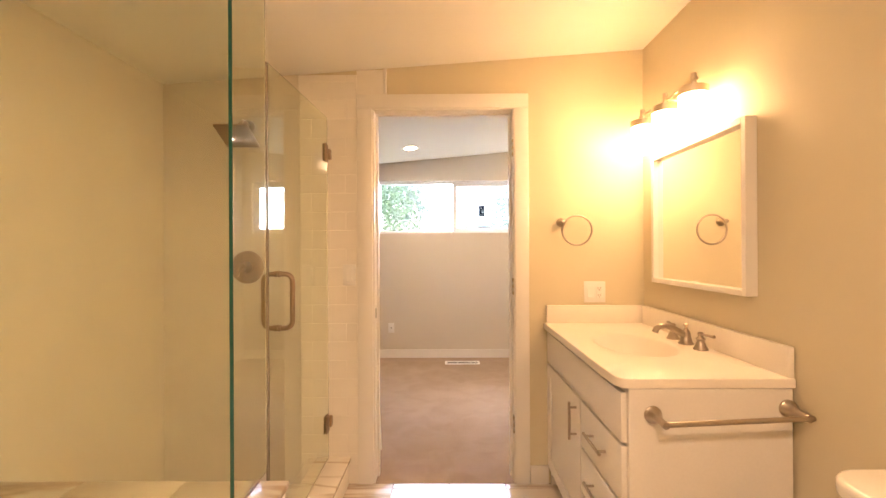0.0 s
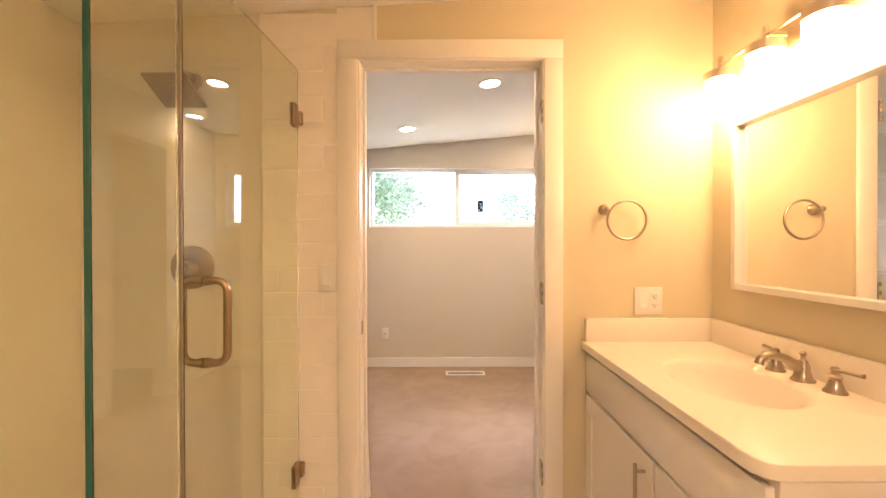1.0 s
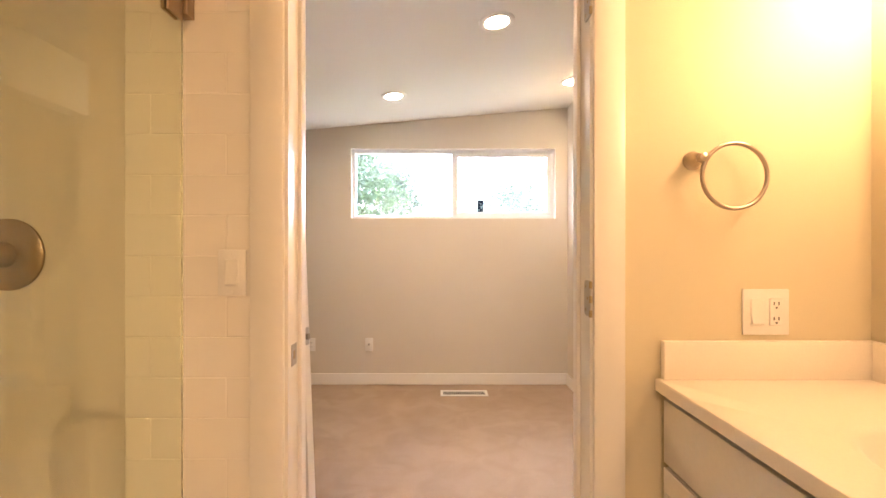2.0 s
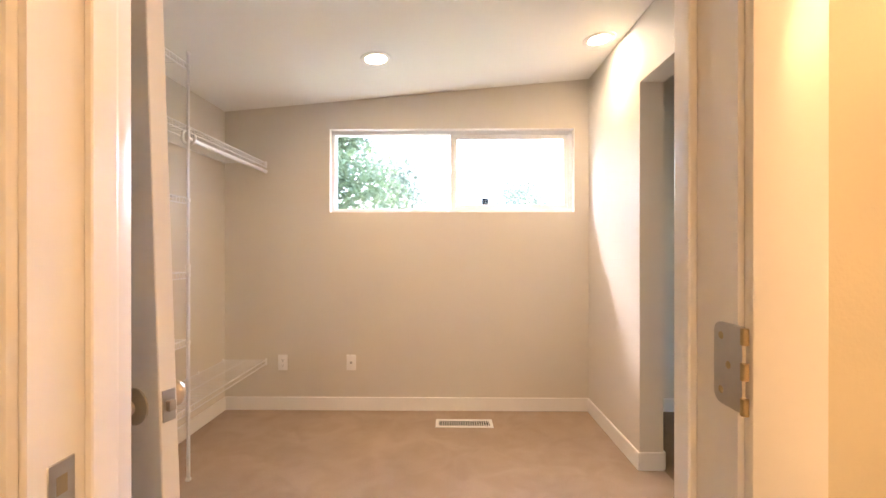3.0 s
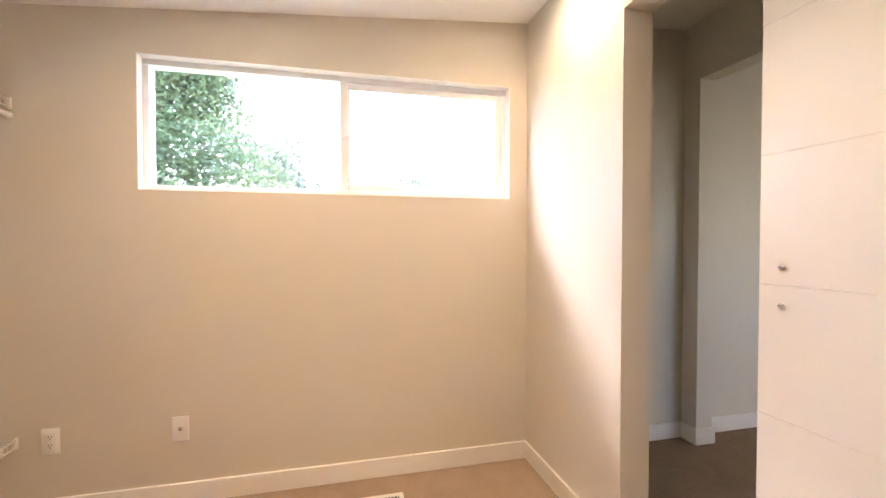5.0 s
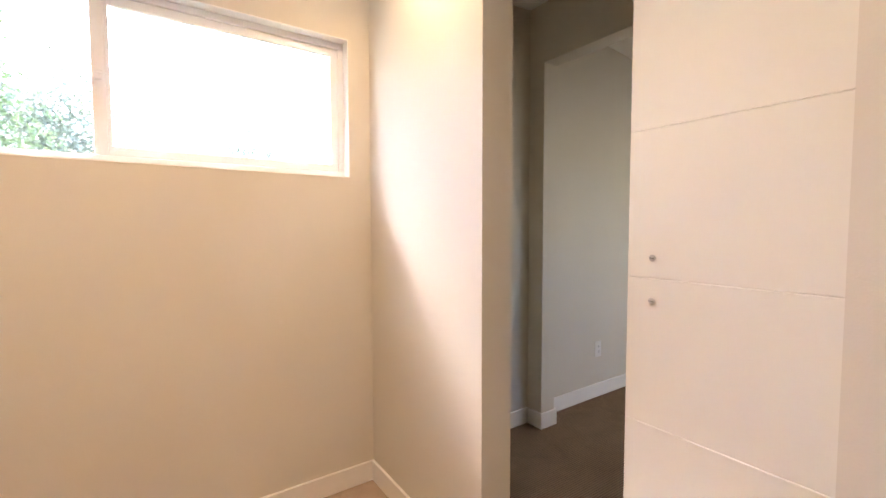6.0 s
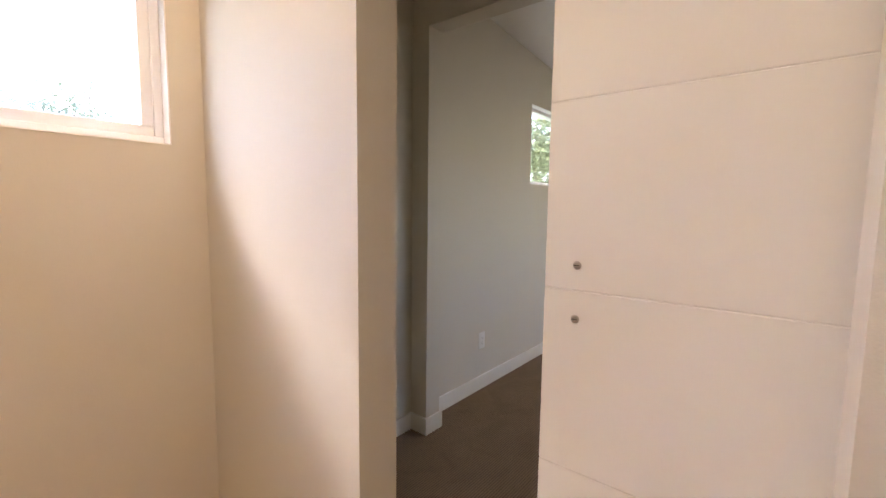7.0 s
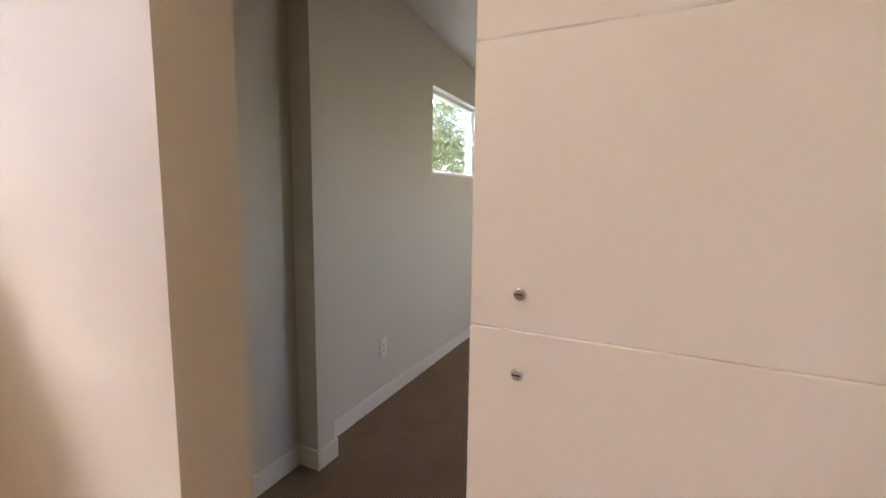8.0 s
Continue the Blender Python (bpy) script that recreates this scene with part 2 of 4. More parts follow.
# ---- structure: bathroom ----
BX0, BX1, BY0, BY1 = -1.50, 1.127, -1.30, 2.085
CX0, CX1, CY0, CY1 = -1.56, 1.150, 2.20, 4.772
RX0, RX1, RY0 = 1.278, 6.136, 0.50
OUT = CY1 + 0.17
DX0, DX1, DZ = -0.345, 0.415, 2.043


def bath_ceil(x):
    return 2.291 + 0.065 * x


def closet_ceil(x):
    return 2.359 + 0.0855 * x


def bed_ceil(x):
    return 2.785 - 0.0895 * x


def slab_between(x0, x1, y0, y1, top, bottom_at):
    """A sloping ceiling slab; its underside follows bottom_at(x)."""
    return prism(bmesh.new(), [(x0, bottom_at(x0)), (x1, bottom_at(x1)), (x1, top), (x0, top)], "y", y0, y1)


setting("floor_bath", B(BX0 - 0.1, BX1 + 0.1, BY0 - 0.1, 2.0785, -0.12, -0.012), M_GROUT, "grey grout bed under marble floor tiles", "floor")
setting("floor_closet", B(CX0 - 0.1, RX0, 2.079, OUT, -0.12, 0.0), M_CARPET, "beige cut pile carpet with brushed patches", "carpet")
setting("floor_bedroom", B(RX0, RX1 + 0.12, RY0 - 0.1, OUT, -0.12, -0.001), M_CARPET2, "brown looped carpet with fine ribbed texture", "carpet")
setting("ceiling_bath", slab_between(BX0 - 0.1, BX1 + 0.1, BY0 - 0.1, 2.14, 2.9, bath_ceil), M_CEIL, "white sloping bathroom ceiling", "ceiling")
setting("ceiling_closet", slab_between(CX0 - 0.1, 2.43, 2.14, OUT, 2.9, closet_ceil), M_CEIL, "white sloping drywall ceiling", "ceiling")
setting("ceiling_hall", slab_between(1.20, 2.43, RY0 - 0.1, 2.14, 2.9, closet_ceil), M_CEIL, "white sloping drywall ceiling", "ceiling")
setting("ceiling_bedroom", slab_between(2.43, RX1 + 0.1, RY0 - 0.1, OUT, 2.9, bed_ceil), M_CEIL, "white sloping bedroom ceiling", "ceiling")

setting("wall_bath_west", B(BX0 - 0.1, BX0, BY0 - 0.1, BY1, -0.02, 2.6), M_MARBLE_WALL, "pale veined stone shower wall", "wall")
setting("wall_bath_south", B(BX0, BX1, BY0 - 0.1, BY0, -0.02, 2.6), M_BWALL, "plain warm beige bathroom wall", "wall")
setting("wall_bath_east", B(BX1, BX1 + 0.1, BY0 - 0.1, BY1 + 0.004, -0.02, 2.6), M_BWALL, "warm beige painted bathroom wall", "wall")
bm = bmesh.new()
box(bm, BX0 - 0.1, DX0 - 0.018, BY1, CY0 - 0.057, -0.02, 2.6)
box(bm, DX1 + 0.018, BX1 + 0.1, BY1, CY0 - 0.057, -0.02, 2.6)
box(bm, DX0 - 0.018, DX1 + 0.018, BY1, CY0 - 0.057, DZ + 0.018, 2.6)
setting("wall_bath_north", bm, M_BWALL, "beige bathroom wall with a door opening", "wall")
bm = bmesh.new()
box(bm, CX0 - 0.1, DX0 - 0.018, CY0 - 0.057, CY0, -0.02, 2.8)
box(bm, DX1 + 0.018, CX1 + 0.05, CY0 - 0.057, CY0, -0.02, 2.8)
box(bm, DX0 - 0.018, DX1 + 0.018, CY0 - 0.057, CY0, DZ + 0.018, 2.8)
setting("wall_closet_south", bm, M_WALL, "greige painted closet wall with a door opening", "wall")
setting("wall_closet_west", B(CX0 - 0.1, CX0, CY0, CY1, -0.02, 2.8), M_WALL, "greige painted wall behind wire shelves", "wall")

WZ0, WZ1 = 1.471, 2.094
W1 = (-0.776, 1.046)
W2 = (3.575, 5.374)
bm = bmesh.new()
for x0, x1 in ((CX0 - 0.1, W1[0]), (W1[1], W2[0]), (W2[1], RX1 + 0.1)):
    box(bm, x0, x1, CY1, OUT, -0.3, 2.8)
for x0, x1 in (W1, W2):
    box(bm, x0, x1, CY1, OUT, -0.3, WZ0)
    box(bm, x0, x1, CY1, OUT, WZ1, 2.8)
setting("wall_north", bm, M_WALL, "greige painted outer wall with two high windows", "wall")

OY0, OY1, OZ = 3.08, 3.94, 2.105
bm = bmesh.new()
box(bm, CX1, RX0, OY1, CY1, -0.02, 2.8, 0.0)
box(bm, CX1, RX0, 2.14, OY0, -0.02, 2.8)
box(bm, CX1, RX0, OY0, OY1, OZ, 2.8)
setting("wall_closet_east", bm, M_WALL, "greige drywall wall with a cased-free doorway", "wall")
setting("wall_hall_west", B(1.24, RX0, RY0, 2.14, -0.02, 2.8), M_WALL, "greige painted hall wall", "wall")
bm = bmesh.new()
PX0, PX1, PY = 2.216, 2.330, 4.656
box(bm, PX0, PX1, PY, CY1, -0.02, 2.8)
box(bm, PX0, PX1, 3.15, PY, 2.205, 2.8)
box(bm, PX0, PX1, RY0, 3.15, -0.02, 2.8)
setting("wall_portal", bm, M_WALL, "greige drywall stub and header of an open passage", "wall")
setting("wall_bedroom_east", B(RX1, RX1 + 0.1, RY0, CY1, -0.02, 2.8), M_WALL, "greige painted bedroom wall", "wall")
# unseen wall; its opening is added to let more daylight into the bedroom
bm = bmesh.new()
box(bm, 1.24, 4.1, RY0 - 0.1, RY0, -0.02, 2.8)
box(bm, 5.0, RX1 + 0.1, RY0 - 0.1, RY0, -0.02, 2.8)
box(bm, 4.1, 5.0, RY0 - 0.1, RY0, -0.02, 1.2)
box(bm, 4.1, 5.0, RY0 - 0.1, RY0, 2.1, 2.8)
setting("wall_bedroom_south", bm, M_WALL, "unseen greige bedroom wall with an opening added for daylight", "wall")


# unseen roof overhang above the windows, its depth set to trim the light indoors
for nm, x0, x1, f in (("roof_eave_west", CX0 - 0.5, 2.43, closet_ceil), ("roof_eave_east", 2.43, RX1 + 0.5, bed_ceil)):
    setting(nm, prism(bmesh.new(), [(x0, f(x0) + 0.05), (x1, f(x1) + 0.05), (x1, f(x1) + 0.23), (x0, f(x0) + 0.23)], "y", OUT, OUT + 0.48), M_TRIM, "unseen white roof overhang that trims the sky light", "eave")

# baseboards
def base_run(x0, y0, x1, y1, side, name="baseboard", h=0.097, t=0.014):
    """A baseboard along a wall; side is the way into the room."""
    sx, sy = side
    bm = bmesh.new()
    ax0, ax1 = sorted((x0, x1)) if x0 != x1 else sorted((x0, x0 + sx * t))
    ay0, ay1 = sorted((y0, y1)) if y0 != y1 else sorted((y0, y0 + sy * t))
    box(bm, ax0, ax1, ay0, ay1, 0.0, h, 0.002, 1)
    setting(name, bm, M_TRIM, "white painted flat baseboard", "baseboard")


base_run(CX0 + 0.014, CY1, CX1 - 0.014, CY1, (0, -1))
base_run(CX0, CY0, CX0, CY1, (1, 0))
base_run(CX1, OY1 - 0.014, CX1, CY1, (-1, 0))
base_run(CX1 + 0.0005, OY1, RX0, OY1, (0, -1))
base_run(CX1, CY0, CX1, OY0 + 0.014, (-1, 0))
base_run(CX0 + 0.014, CY0, -0.445, CY0, (0, 1))
base_run(0.50, CY0, CX1 - 0.014, CY0, (0, 1))
base_run(RX0, OY1, RX0, CY1 - 0.014, (1, 0))
base_run(RX0, CY1, PX0 - 0.014, CY1, (0, -1))
base_run(PX0, PY - 0.014, PX0, CY1, (-1, 0))
base_run(PX0 + 0.0005, PY, PX1 + 0.014, PY, (0, -1))
base_run(PX1, PY, PX1, CY1 - 0.014, (1, 0))
base_run(PX1 + 0.0005, CY1, RX1 - 0.014, CY1, (0, -1))
base_run(RX1, RY0, RX1, CY1, (-1, 0))
base_run(0.502, BY1, 0.60, BY1, (0, -1))

# door lining and casings between bathroom and closet
bm = bmesh.new()
for x0, x1 in ((DX0 - 0.018, DX0), (DX1, DX1 + 0.018)):
    box(bm, x0, x1, BY1 - 0.004, CY0 + 0.004, 0.0, DZ + 0.018)
box(bm, DX0, DX1, BY1 - 0.004, CY0 + 0.004, DZ, DZ + 0.018)
for x0, x1 in ((DX0, DX0 + 0.011), (DX1 - 0.011, DX1)):
    box(bm, x0, x1, 2.152, 2.184, 0.0, DZ - 0.011, 0.002, 1)
box(bm, DX0, DX1, 2.152, 2.184, DZ - 0.011, DZ, 0.002, 1)
setting("door_frame", bm, M_TRIM, "white painted door lining with stop strips", "door frame")
for y0, y1, nm in ((2.067, BY1 - 0.004, "bath"), (CY0 + 0.004, CY0 + 0.020, "closet")):
    bm = bmesh.new()
    box(bm, -0.437, DX0 - 0.008, y0, y1, 0.0, DZ + 0.006, 0.003)
    box(bm, DX1 + 0.006, 0.499, y0, y1, 0.0, DZ + 0.006, 0.003)
    box(bm, -0.437, 0.499, y0, y1, DZ + 0.0065, 2.126, 0.003)
    setting("trim_" + nm, bm, M_TRIM, "white flat door casing", "door casing")
setting("jamb_extension", B(-0.436, -0.376, CY0 + 0.0205, 2.274, 0.0, 2.10, 0.003), M_TRIM, "white painted jamb extension board", "door casing")


def hinge(z):
    h = thing("door_hinge", "empty dull steel butt hinge screwed to the white jamb", "hinge", (DX1, 2.10, z), "hinges on the bathroom door jamb")
    part("leaf", prism(bmesh.new(), [(2.070, z - 0.045)] + [(2.104 + 0.012 * math.sin(radians(q)), z - 0.033 - 0.012 * math.cos(radians(q))) for q in range(0, 91, 15)] + [(2.104 + 0.012 * math.cos(radians(q)), z + 0.033 + 0.012 * math.sin(radians(q))) for q in range(0, 91, 15)] + [(2.070, z + 0.045)], "x", DX1 - 0.003, DX1 + 0.0005), M_STEEL, h)
    for dz in (-0.036, 0.0, 0.036):
        bm = bmesh.new()
        tube(bm, [(DX1 - 0.004, 2.065, z + dz - 0.0085), (DX1 - 0.004, 2.065, z + dz + 0.0085)], 0.0040, 10)
        part("knuckle", bm, M_BRASS, h, "brass-worn hinge knuckle")
    for dy, dz in ((2.104, 0.03), (2.092, 0.0), (2.104, -0.03)):
        part("screw", lathe(bmesh.new(), [(0.0045, 0), (0.003, 0.0012), (0.0, 0.0014)], Matrix.Translation((DX1 - 0.003, dy, z + dz)) @ Matrix.Rotation(radians(-90), 4, "Y"), 10), M_BRASS, h)


for z in (1.83, 1.076, 0.325):
    hinge(z)
sp = thing("strike_plate", "small dull steel strike plate on the white jamb", "strike plate", (DX0, 2.12, 0.926))
bm = bmesh.new()
box(bm, DX0 - 0.0005, DX0 + 0.002, 2.103, 2.138, 0.898, 0.954, 0.0008, 1)
part("plate", bm, M_STEEL, sp)
part("latch_hole", B(DX0 + 0.0015, DX0 + 0.0025, 2.113, 2.127, 0.915, 0.937), M_BRASS, sp)


# ---- windows ----
def slider_window(name, x0, x1, mull):
    # white boards added over the wall paint, standing in for daylight on the reveal
    lining = bmesh.new()
    t = 0.004
    for q in ((x0, x0 + t, WZ0, WZ1), (x1 - t, x1, WZ0, WZ1), (x0 + t, x1 - t, WZ0, WZ0 + t), (x0 + t, x1 - t, WZ1 - t, WZ1)):
        box(lining, q[0], q[1], CY1 - 0.001, CY1 + 0.0545, q[2], q[3])
    setting("window_lining", lining, M_TRIM, "white boards that brighten the window reveal", "window trim")
    w = thing(name, "white vinyl two-pane sliding window set into drywall", "window", ((x0 + x1) / 2, CY1 + 0.06, WZ0), kind="structure")
    y0, y1 = CY1 + 0.055, CY1 + 0.125
    f = 0.030
    for nm, a in (("frame_bottom", (x0, x1, y0, y1, WZ0, WZ0 + f)), ("frame_top", (x0, x1, y0, y1, WZ1 - f, WZ1)),
                  ("frame_side", (x0, x0 + f, y0, y1, WZ0 + f, WZ1 - f)), ("frame_side", (x1 - f, x1, y0, y1, WZ0 + f, WZ1 - f))):
        part(nm, B(*a, bev=0.002, seg=1), M_VINYL, w)
    part("mullion", B(mull - 0.02, mull + 0.02, y0 + 0.004, y1 - 0.004, WZ0 + f, WZ1 - f, 0.002, 1), M_VINYL, w)
    s = 0.034
    xa, xb, za, zb = mull + 0.0205, x1 - f, WZ0 + f, WZ1 - f
    sash = part("sash", B(xa, xb, y0 + 0.008, y0 + 0.034, za, za + s, 0.002, 1), M_VINYL, w)
    part("sash_rail", B(xa, xb, y0 + 0.008, y0 + 0.034, zb - s, zb, 0.002, 1), M_VINYL, sash)
    part("sash_stile", B(xa, xa + 0.012, y0 + 0.008, y0 + 0.034, za + s, zb - s), M_VINYL, sash)
    part("sash_stile", B(xb - s, xb, y0 + 0.008, y0 + 0.034, za + s, zb - s), M_VINYL, sash)
    g1 = part("pane", B(x0 + f, mull - 0.02, y1 - 0.030, y1 - 0.026, WZ0 + f, WZ1 - f), M_PANE, w)
    g2 = part("pane", B(xa + 0.012, xb - s, y0 + 0.018, y0 + 0.022, za + s, zb - s), M_PANE, w)
    for g in (g1, g2):
        g.visible_shadow = False
    lz = (WZ0 + WZ1) / 2
    bm = B(mull - 0.016, mull + 0.010, y0 - 0.010, y0 + 0.004, lz - 0.020, lz + 0.012, 0.003)
    tube(bm, [(mull - 0.004, y0 - 0.008, lz), (mull + 0.022, y0 - 0.014, lz + 0.004)], 0.005, 8)
    part("latch", bm, M_VINYL, w)
    return w


slider_window("window_1", W1[0], W1[1], 0.145)
slider_window("window_2", W2[0], W2[1], 4.50)

# ---- ceiling downlights ----
CANS = [(-0.32, 4.14), (1.005, 4.15), (0.325, 3.22)]


def downlight(x, y, ceil=closet_ceil, slope=0.0855, group="closet downlights", watts=0.105, color=(1.0, 0.66, 0.34), spread=145):
    z = ceil(x)
    tilt = Matrix.Translation((x, y, z)) @ Matrix.Rotation(-math.atan(slope), 4, "Y")
    d = thing("downlight", "lit round recessed ceiling downlight with white trim ring", "downlight", (x, y, z), group)
    part("trim_ring", lathe(bmesh.new(), [(0.062, 0.002), (0.064, -0.006), (0.078, -0.010), (0.092, -0.006), (0.095, 0.001)], tilt, 40), M_TRIM, d)
    part("diffuser", lathe(bmesh.new(), [(0.0615, -0.001), (0.0605, -0.004), (0.0, -0.005)], tilt, 32), M_CAN, d, "glowing warm diffuser disc")
    can_lamp(x, y, z - 0.014, watts, color, spread)


for c in CANS:
    downlight(*c)
# unseen lamp assumed from a ceiling glow; its yellow also stands in for leaf-tinted daylight
downlight(4.6, 2.6, bed_ceil, -0.0895, "bedroom downlights", 0.55, (1.0, 0.90, 0.50), 180)
# unseen lamp behind the walk's start, assumed from the bright vanity side
downlight(0.1, -0.55, bath_ceil, 0.065, "bathroom downlights", 0.56, (1.0, 0.66, 0.38), 180)


# ---- sliding door ----
SD_Y1, SD_Y0, SD_X = 3.54, 2.62, 1.315
sd = thing("sliding_door", "partly open white sliding door with horizontal grooves", "sliding door", (SD_X + 0.018, 3.02, 0.0))
core = part("core", B(SD_X + 0.0022, SD_X + 0.0378, SD_Y0 + 0.001, SD_Y1 - 0.001, 0.012, 2.138), M_DOOR, sd)
cuts = [0.008, 0.362, 0.737, 1.113, 1.485, 1.860, 2.142]
for z0, z1 in zip(cuts, cuts[1:]):
    part("panel", B(SD_X, SD_X + 0.040, SD_Y0, SD_Y1, z0 + 0.0001, z1 - 0.0001, 0.0022, 1), M_DOOR, sd)
for z in (1.165, 1.058):
    mtx = Matrix.Translation((SD_X, SD_Y1 - 0.072, z)) @ Matrix.Rotation(radians(-90), 4, "Y")
    sc = part("screw", lathe(bmesh.new(), [(0.0035, 0), (0.0035, 0.008), (0.0075, 0.008), (0.0085, 0.011), (0.006, 0.0135), (0.0, 0.014)], mtx, 14), M_STEEL, sd, "bare handle screw head")
    part("slot_shade", B(SD_X - 0.0146, SD_X - 0.0136, SD_Y1 - 0.0775, SD_Y1 - 0.0665, z - 0.0009, z + 0.0009), M_DARK, sc)
part("bottom_guide", B(SD_X + 0.008, SD_X + 0.032, 3.05, 3.09, -0.001, 0.0085), M_PLASTIC, sd)


# ---- loose bathroom door standing in the closet ----
def loose_door():
    lean = radians(2.6)
    ang = radians(72)
    d = Vector((-math.sin(ang), math.cos(ang), 0))
    W, H, T = 0.74, 2.01, 0.035
    base = Vector((-0.362, 2.383, 0.0))
    m = Matrix.Translation(base) @ Matrix.Rotation(math.atan2(d.y, d.x), 4, "Z")
    m = m @ Matrix.Translation((W, 0, 0.004)) @ Matrix.Rotation(lean, 4, "Y") @ Matrix.Translation((-W, 0, 0))
    dd = thing("interior_door", "white flush door leaning unhung behind the doorway", "door", tuple(m @ Vector((W / 2, 0, 0))))

    def put(name, bm, material, parent=dd, label=""):
        bmesh.ops.transform(bm, matrix=m, verts=bm.verts)
        return part(name, bm, material, parent, label)

    put("leaf", B(0, W, -T / 2, T / 2, 0, H, 0.002, 1), M_TRIM)
    zl = 0.880
    plate = put("latch_plate", B(-0.0015, 0.0005, -0.0125, 0.0125, zl - 0.0285, zl + 0.0285, 0.0006, 1), M_STEEL, dd, "dull steel latch plate")
    put("latch_bolt", B(-0.012, 0.0, -0.007, 0.007, zl - 0.010, zl + 0.010, 0.003), M_NICKEL, plate)
    for s in (-1, 1):
        mm = Matrix.Translation((0.060, s * T / 2, zl)) @ Matrix.Rotation(radians(-90 * s), 4, "X")
        knob = put("door_knob", lathe(bmesh.new(), [(0.0, 0), (0.033, 0.0), (0.034, 0.004), (0.029, 0.008), (0.013, 0.010), (0.011, 0.026), (0.018, 0.028), (0.025, 0.034), (0.027, 0.042), (0.023, 0.050), (0.012, 0.054), (0.0, 0.055)], mm, 24), M_NICKEL_LIT, dd, "round brushed door knob")


loose_door()

# ---- plates ----
def outlet(name, label, at, normal, kind="duplex", cat="outlet", w=0.070, h=0.115, group=""):
    """A cover plate with its receptacle, switch or jack; normal is the way it faces."""
    x, y, z = at
    o = thing(name, label, cat, at, group)
    rot = {"-y": 0, "x": 90, "-x": -90, "y": 180}[normal]
    m = Matrix.Translation(at) @ Matrix.Rotation(radians(rot), 4, "Z")

    def put(nm, bm, material, parent=o):
        bmesh.ops.transform(bm, matrix=m, verts=bm.verts)
        return part(nm, bm, material, parent)

    put("cover_plate", B(-w / 2, w / 2, -0.006, 0.0, -h / 2, h / 2, 0.002), M_PLASTIC)

    def duplex(cx):
        body = put("receptacle", B(cx - 0.0165, cx + 0.0165, -0.0085, -0.005, -0.034, 0.034, 0.0015, 1), M_PLASTIC)
        for dz in (0.019, -0.019):
            for dx in (-0.006, 0.006):
                put("slot_shade", B(cx + dx - 0.0011, cx + dx + 0.0011, -0.0092, -0.008, dz - 0.0015, dz + 0.0065), M_DARK, body)
            put("ground_hole_shade", lathe(bmesh.new(), [(0.0024, 0), (0.0024, 0.001)], Matrix.Translation((cx, -0.0086, dz - 0.008)) @ Matrix.Rotation(radians(90), 4, "X"), 10), M_DARK, body)

    def rocker(cx):
        fr = put("switch_frame", B(cx - 0.0172, cx + 0.0172, -0.0072, -0.005, -0.034, 0.034, 0.001, 1), M_PLASTIC)
        bm = prism(bmesh.new(), [(-0.0072, -0.031), (-0.0125, -0.029), (-0.0088, 0.0), (-0.0082, 0.031), (-0.006, 0.031), (-0.006, -0.031)], "x", cx - 0.0148, cx + 0.0148)
        put("rocker", bm, M_PLASTIC, fr)

    if kind == "duplex":
        duplex(0)
    elif kind == "rocker":
        rocker(0)
    elif kind == "toggle":
        put("toggle", B(-0.004, 0.004, -0.020, -0.005, -0.002, 0.012, 0.002, 1), M_PLASTIC)
    elif kind == "jack":
        j = put("jack", lathe(bmesh.new(), [(0.0, 0), (0.010, 0.0), (0.010, 0.003), (0.006, 0.004), (0.005, 0.009), (0.0, 0.009)], Matrix.Translation((0, -0.005, 0)) @ Matrix.Rotation(radians(90), 4, "X"), 12), M_STEEL)
        put("pin_hole_shade", lathe(bmesh.new(), [(0.003, 0), (0.003, 0.0006)], Matrix.Translation((0, -0.014, 0)) @ Matrix.Rotation(radians(90), 4, "X"), 8), M_DARK, j)
    else:
        rocker(-0.0235)
        duplex(0.0235)
    for dz in ((0.048, -0.048) if kind != "gang" else ()):
        put("screw", lathe(bmesh.new(), [(0.003, 0), (0.0026, 0.001), (0, 0.0012)], Matrix.Translation((0, -0.006, dz)) @ Matrix.Rotation(radians(90), 4, "X"), 8), M_PLASTIC)
    return o


outlet("wall_outlet", "white duplex outlet low on the greige wall", (-1.124, CY1, 0.352), "-y")
outlet("cable_jack_plate", "white cable jack plate low on the greige wall", (-0.612, CY1, 0.354), "-y", "jack", "wall plate")
outlet("light_switch", "white toggle light switch on the greige wall", (CX0, 4.105, 1.180), "x", "toggle", "light switch")
outlet("wall_outlet", "white duplex outlet on the bedroom window wall", (2.932, CY1, 0.35), "-y")
outlet("wall_outlet", "small white duplex outlet on the bedroom end wall", (RX1, 3.984, 0.365), "-x")


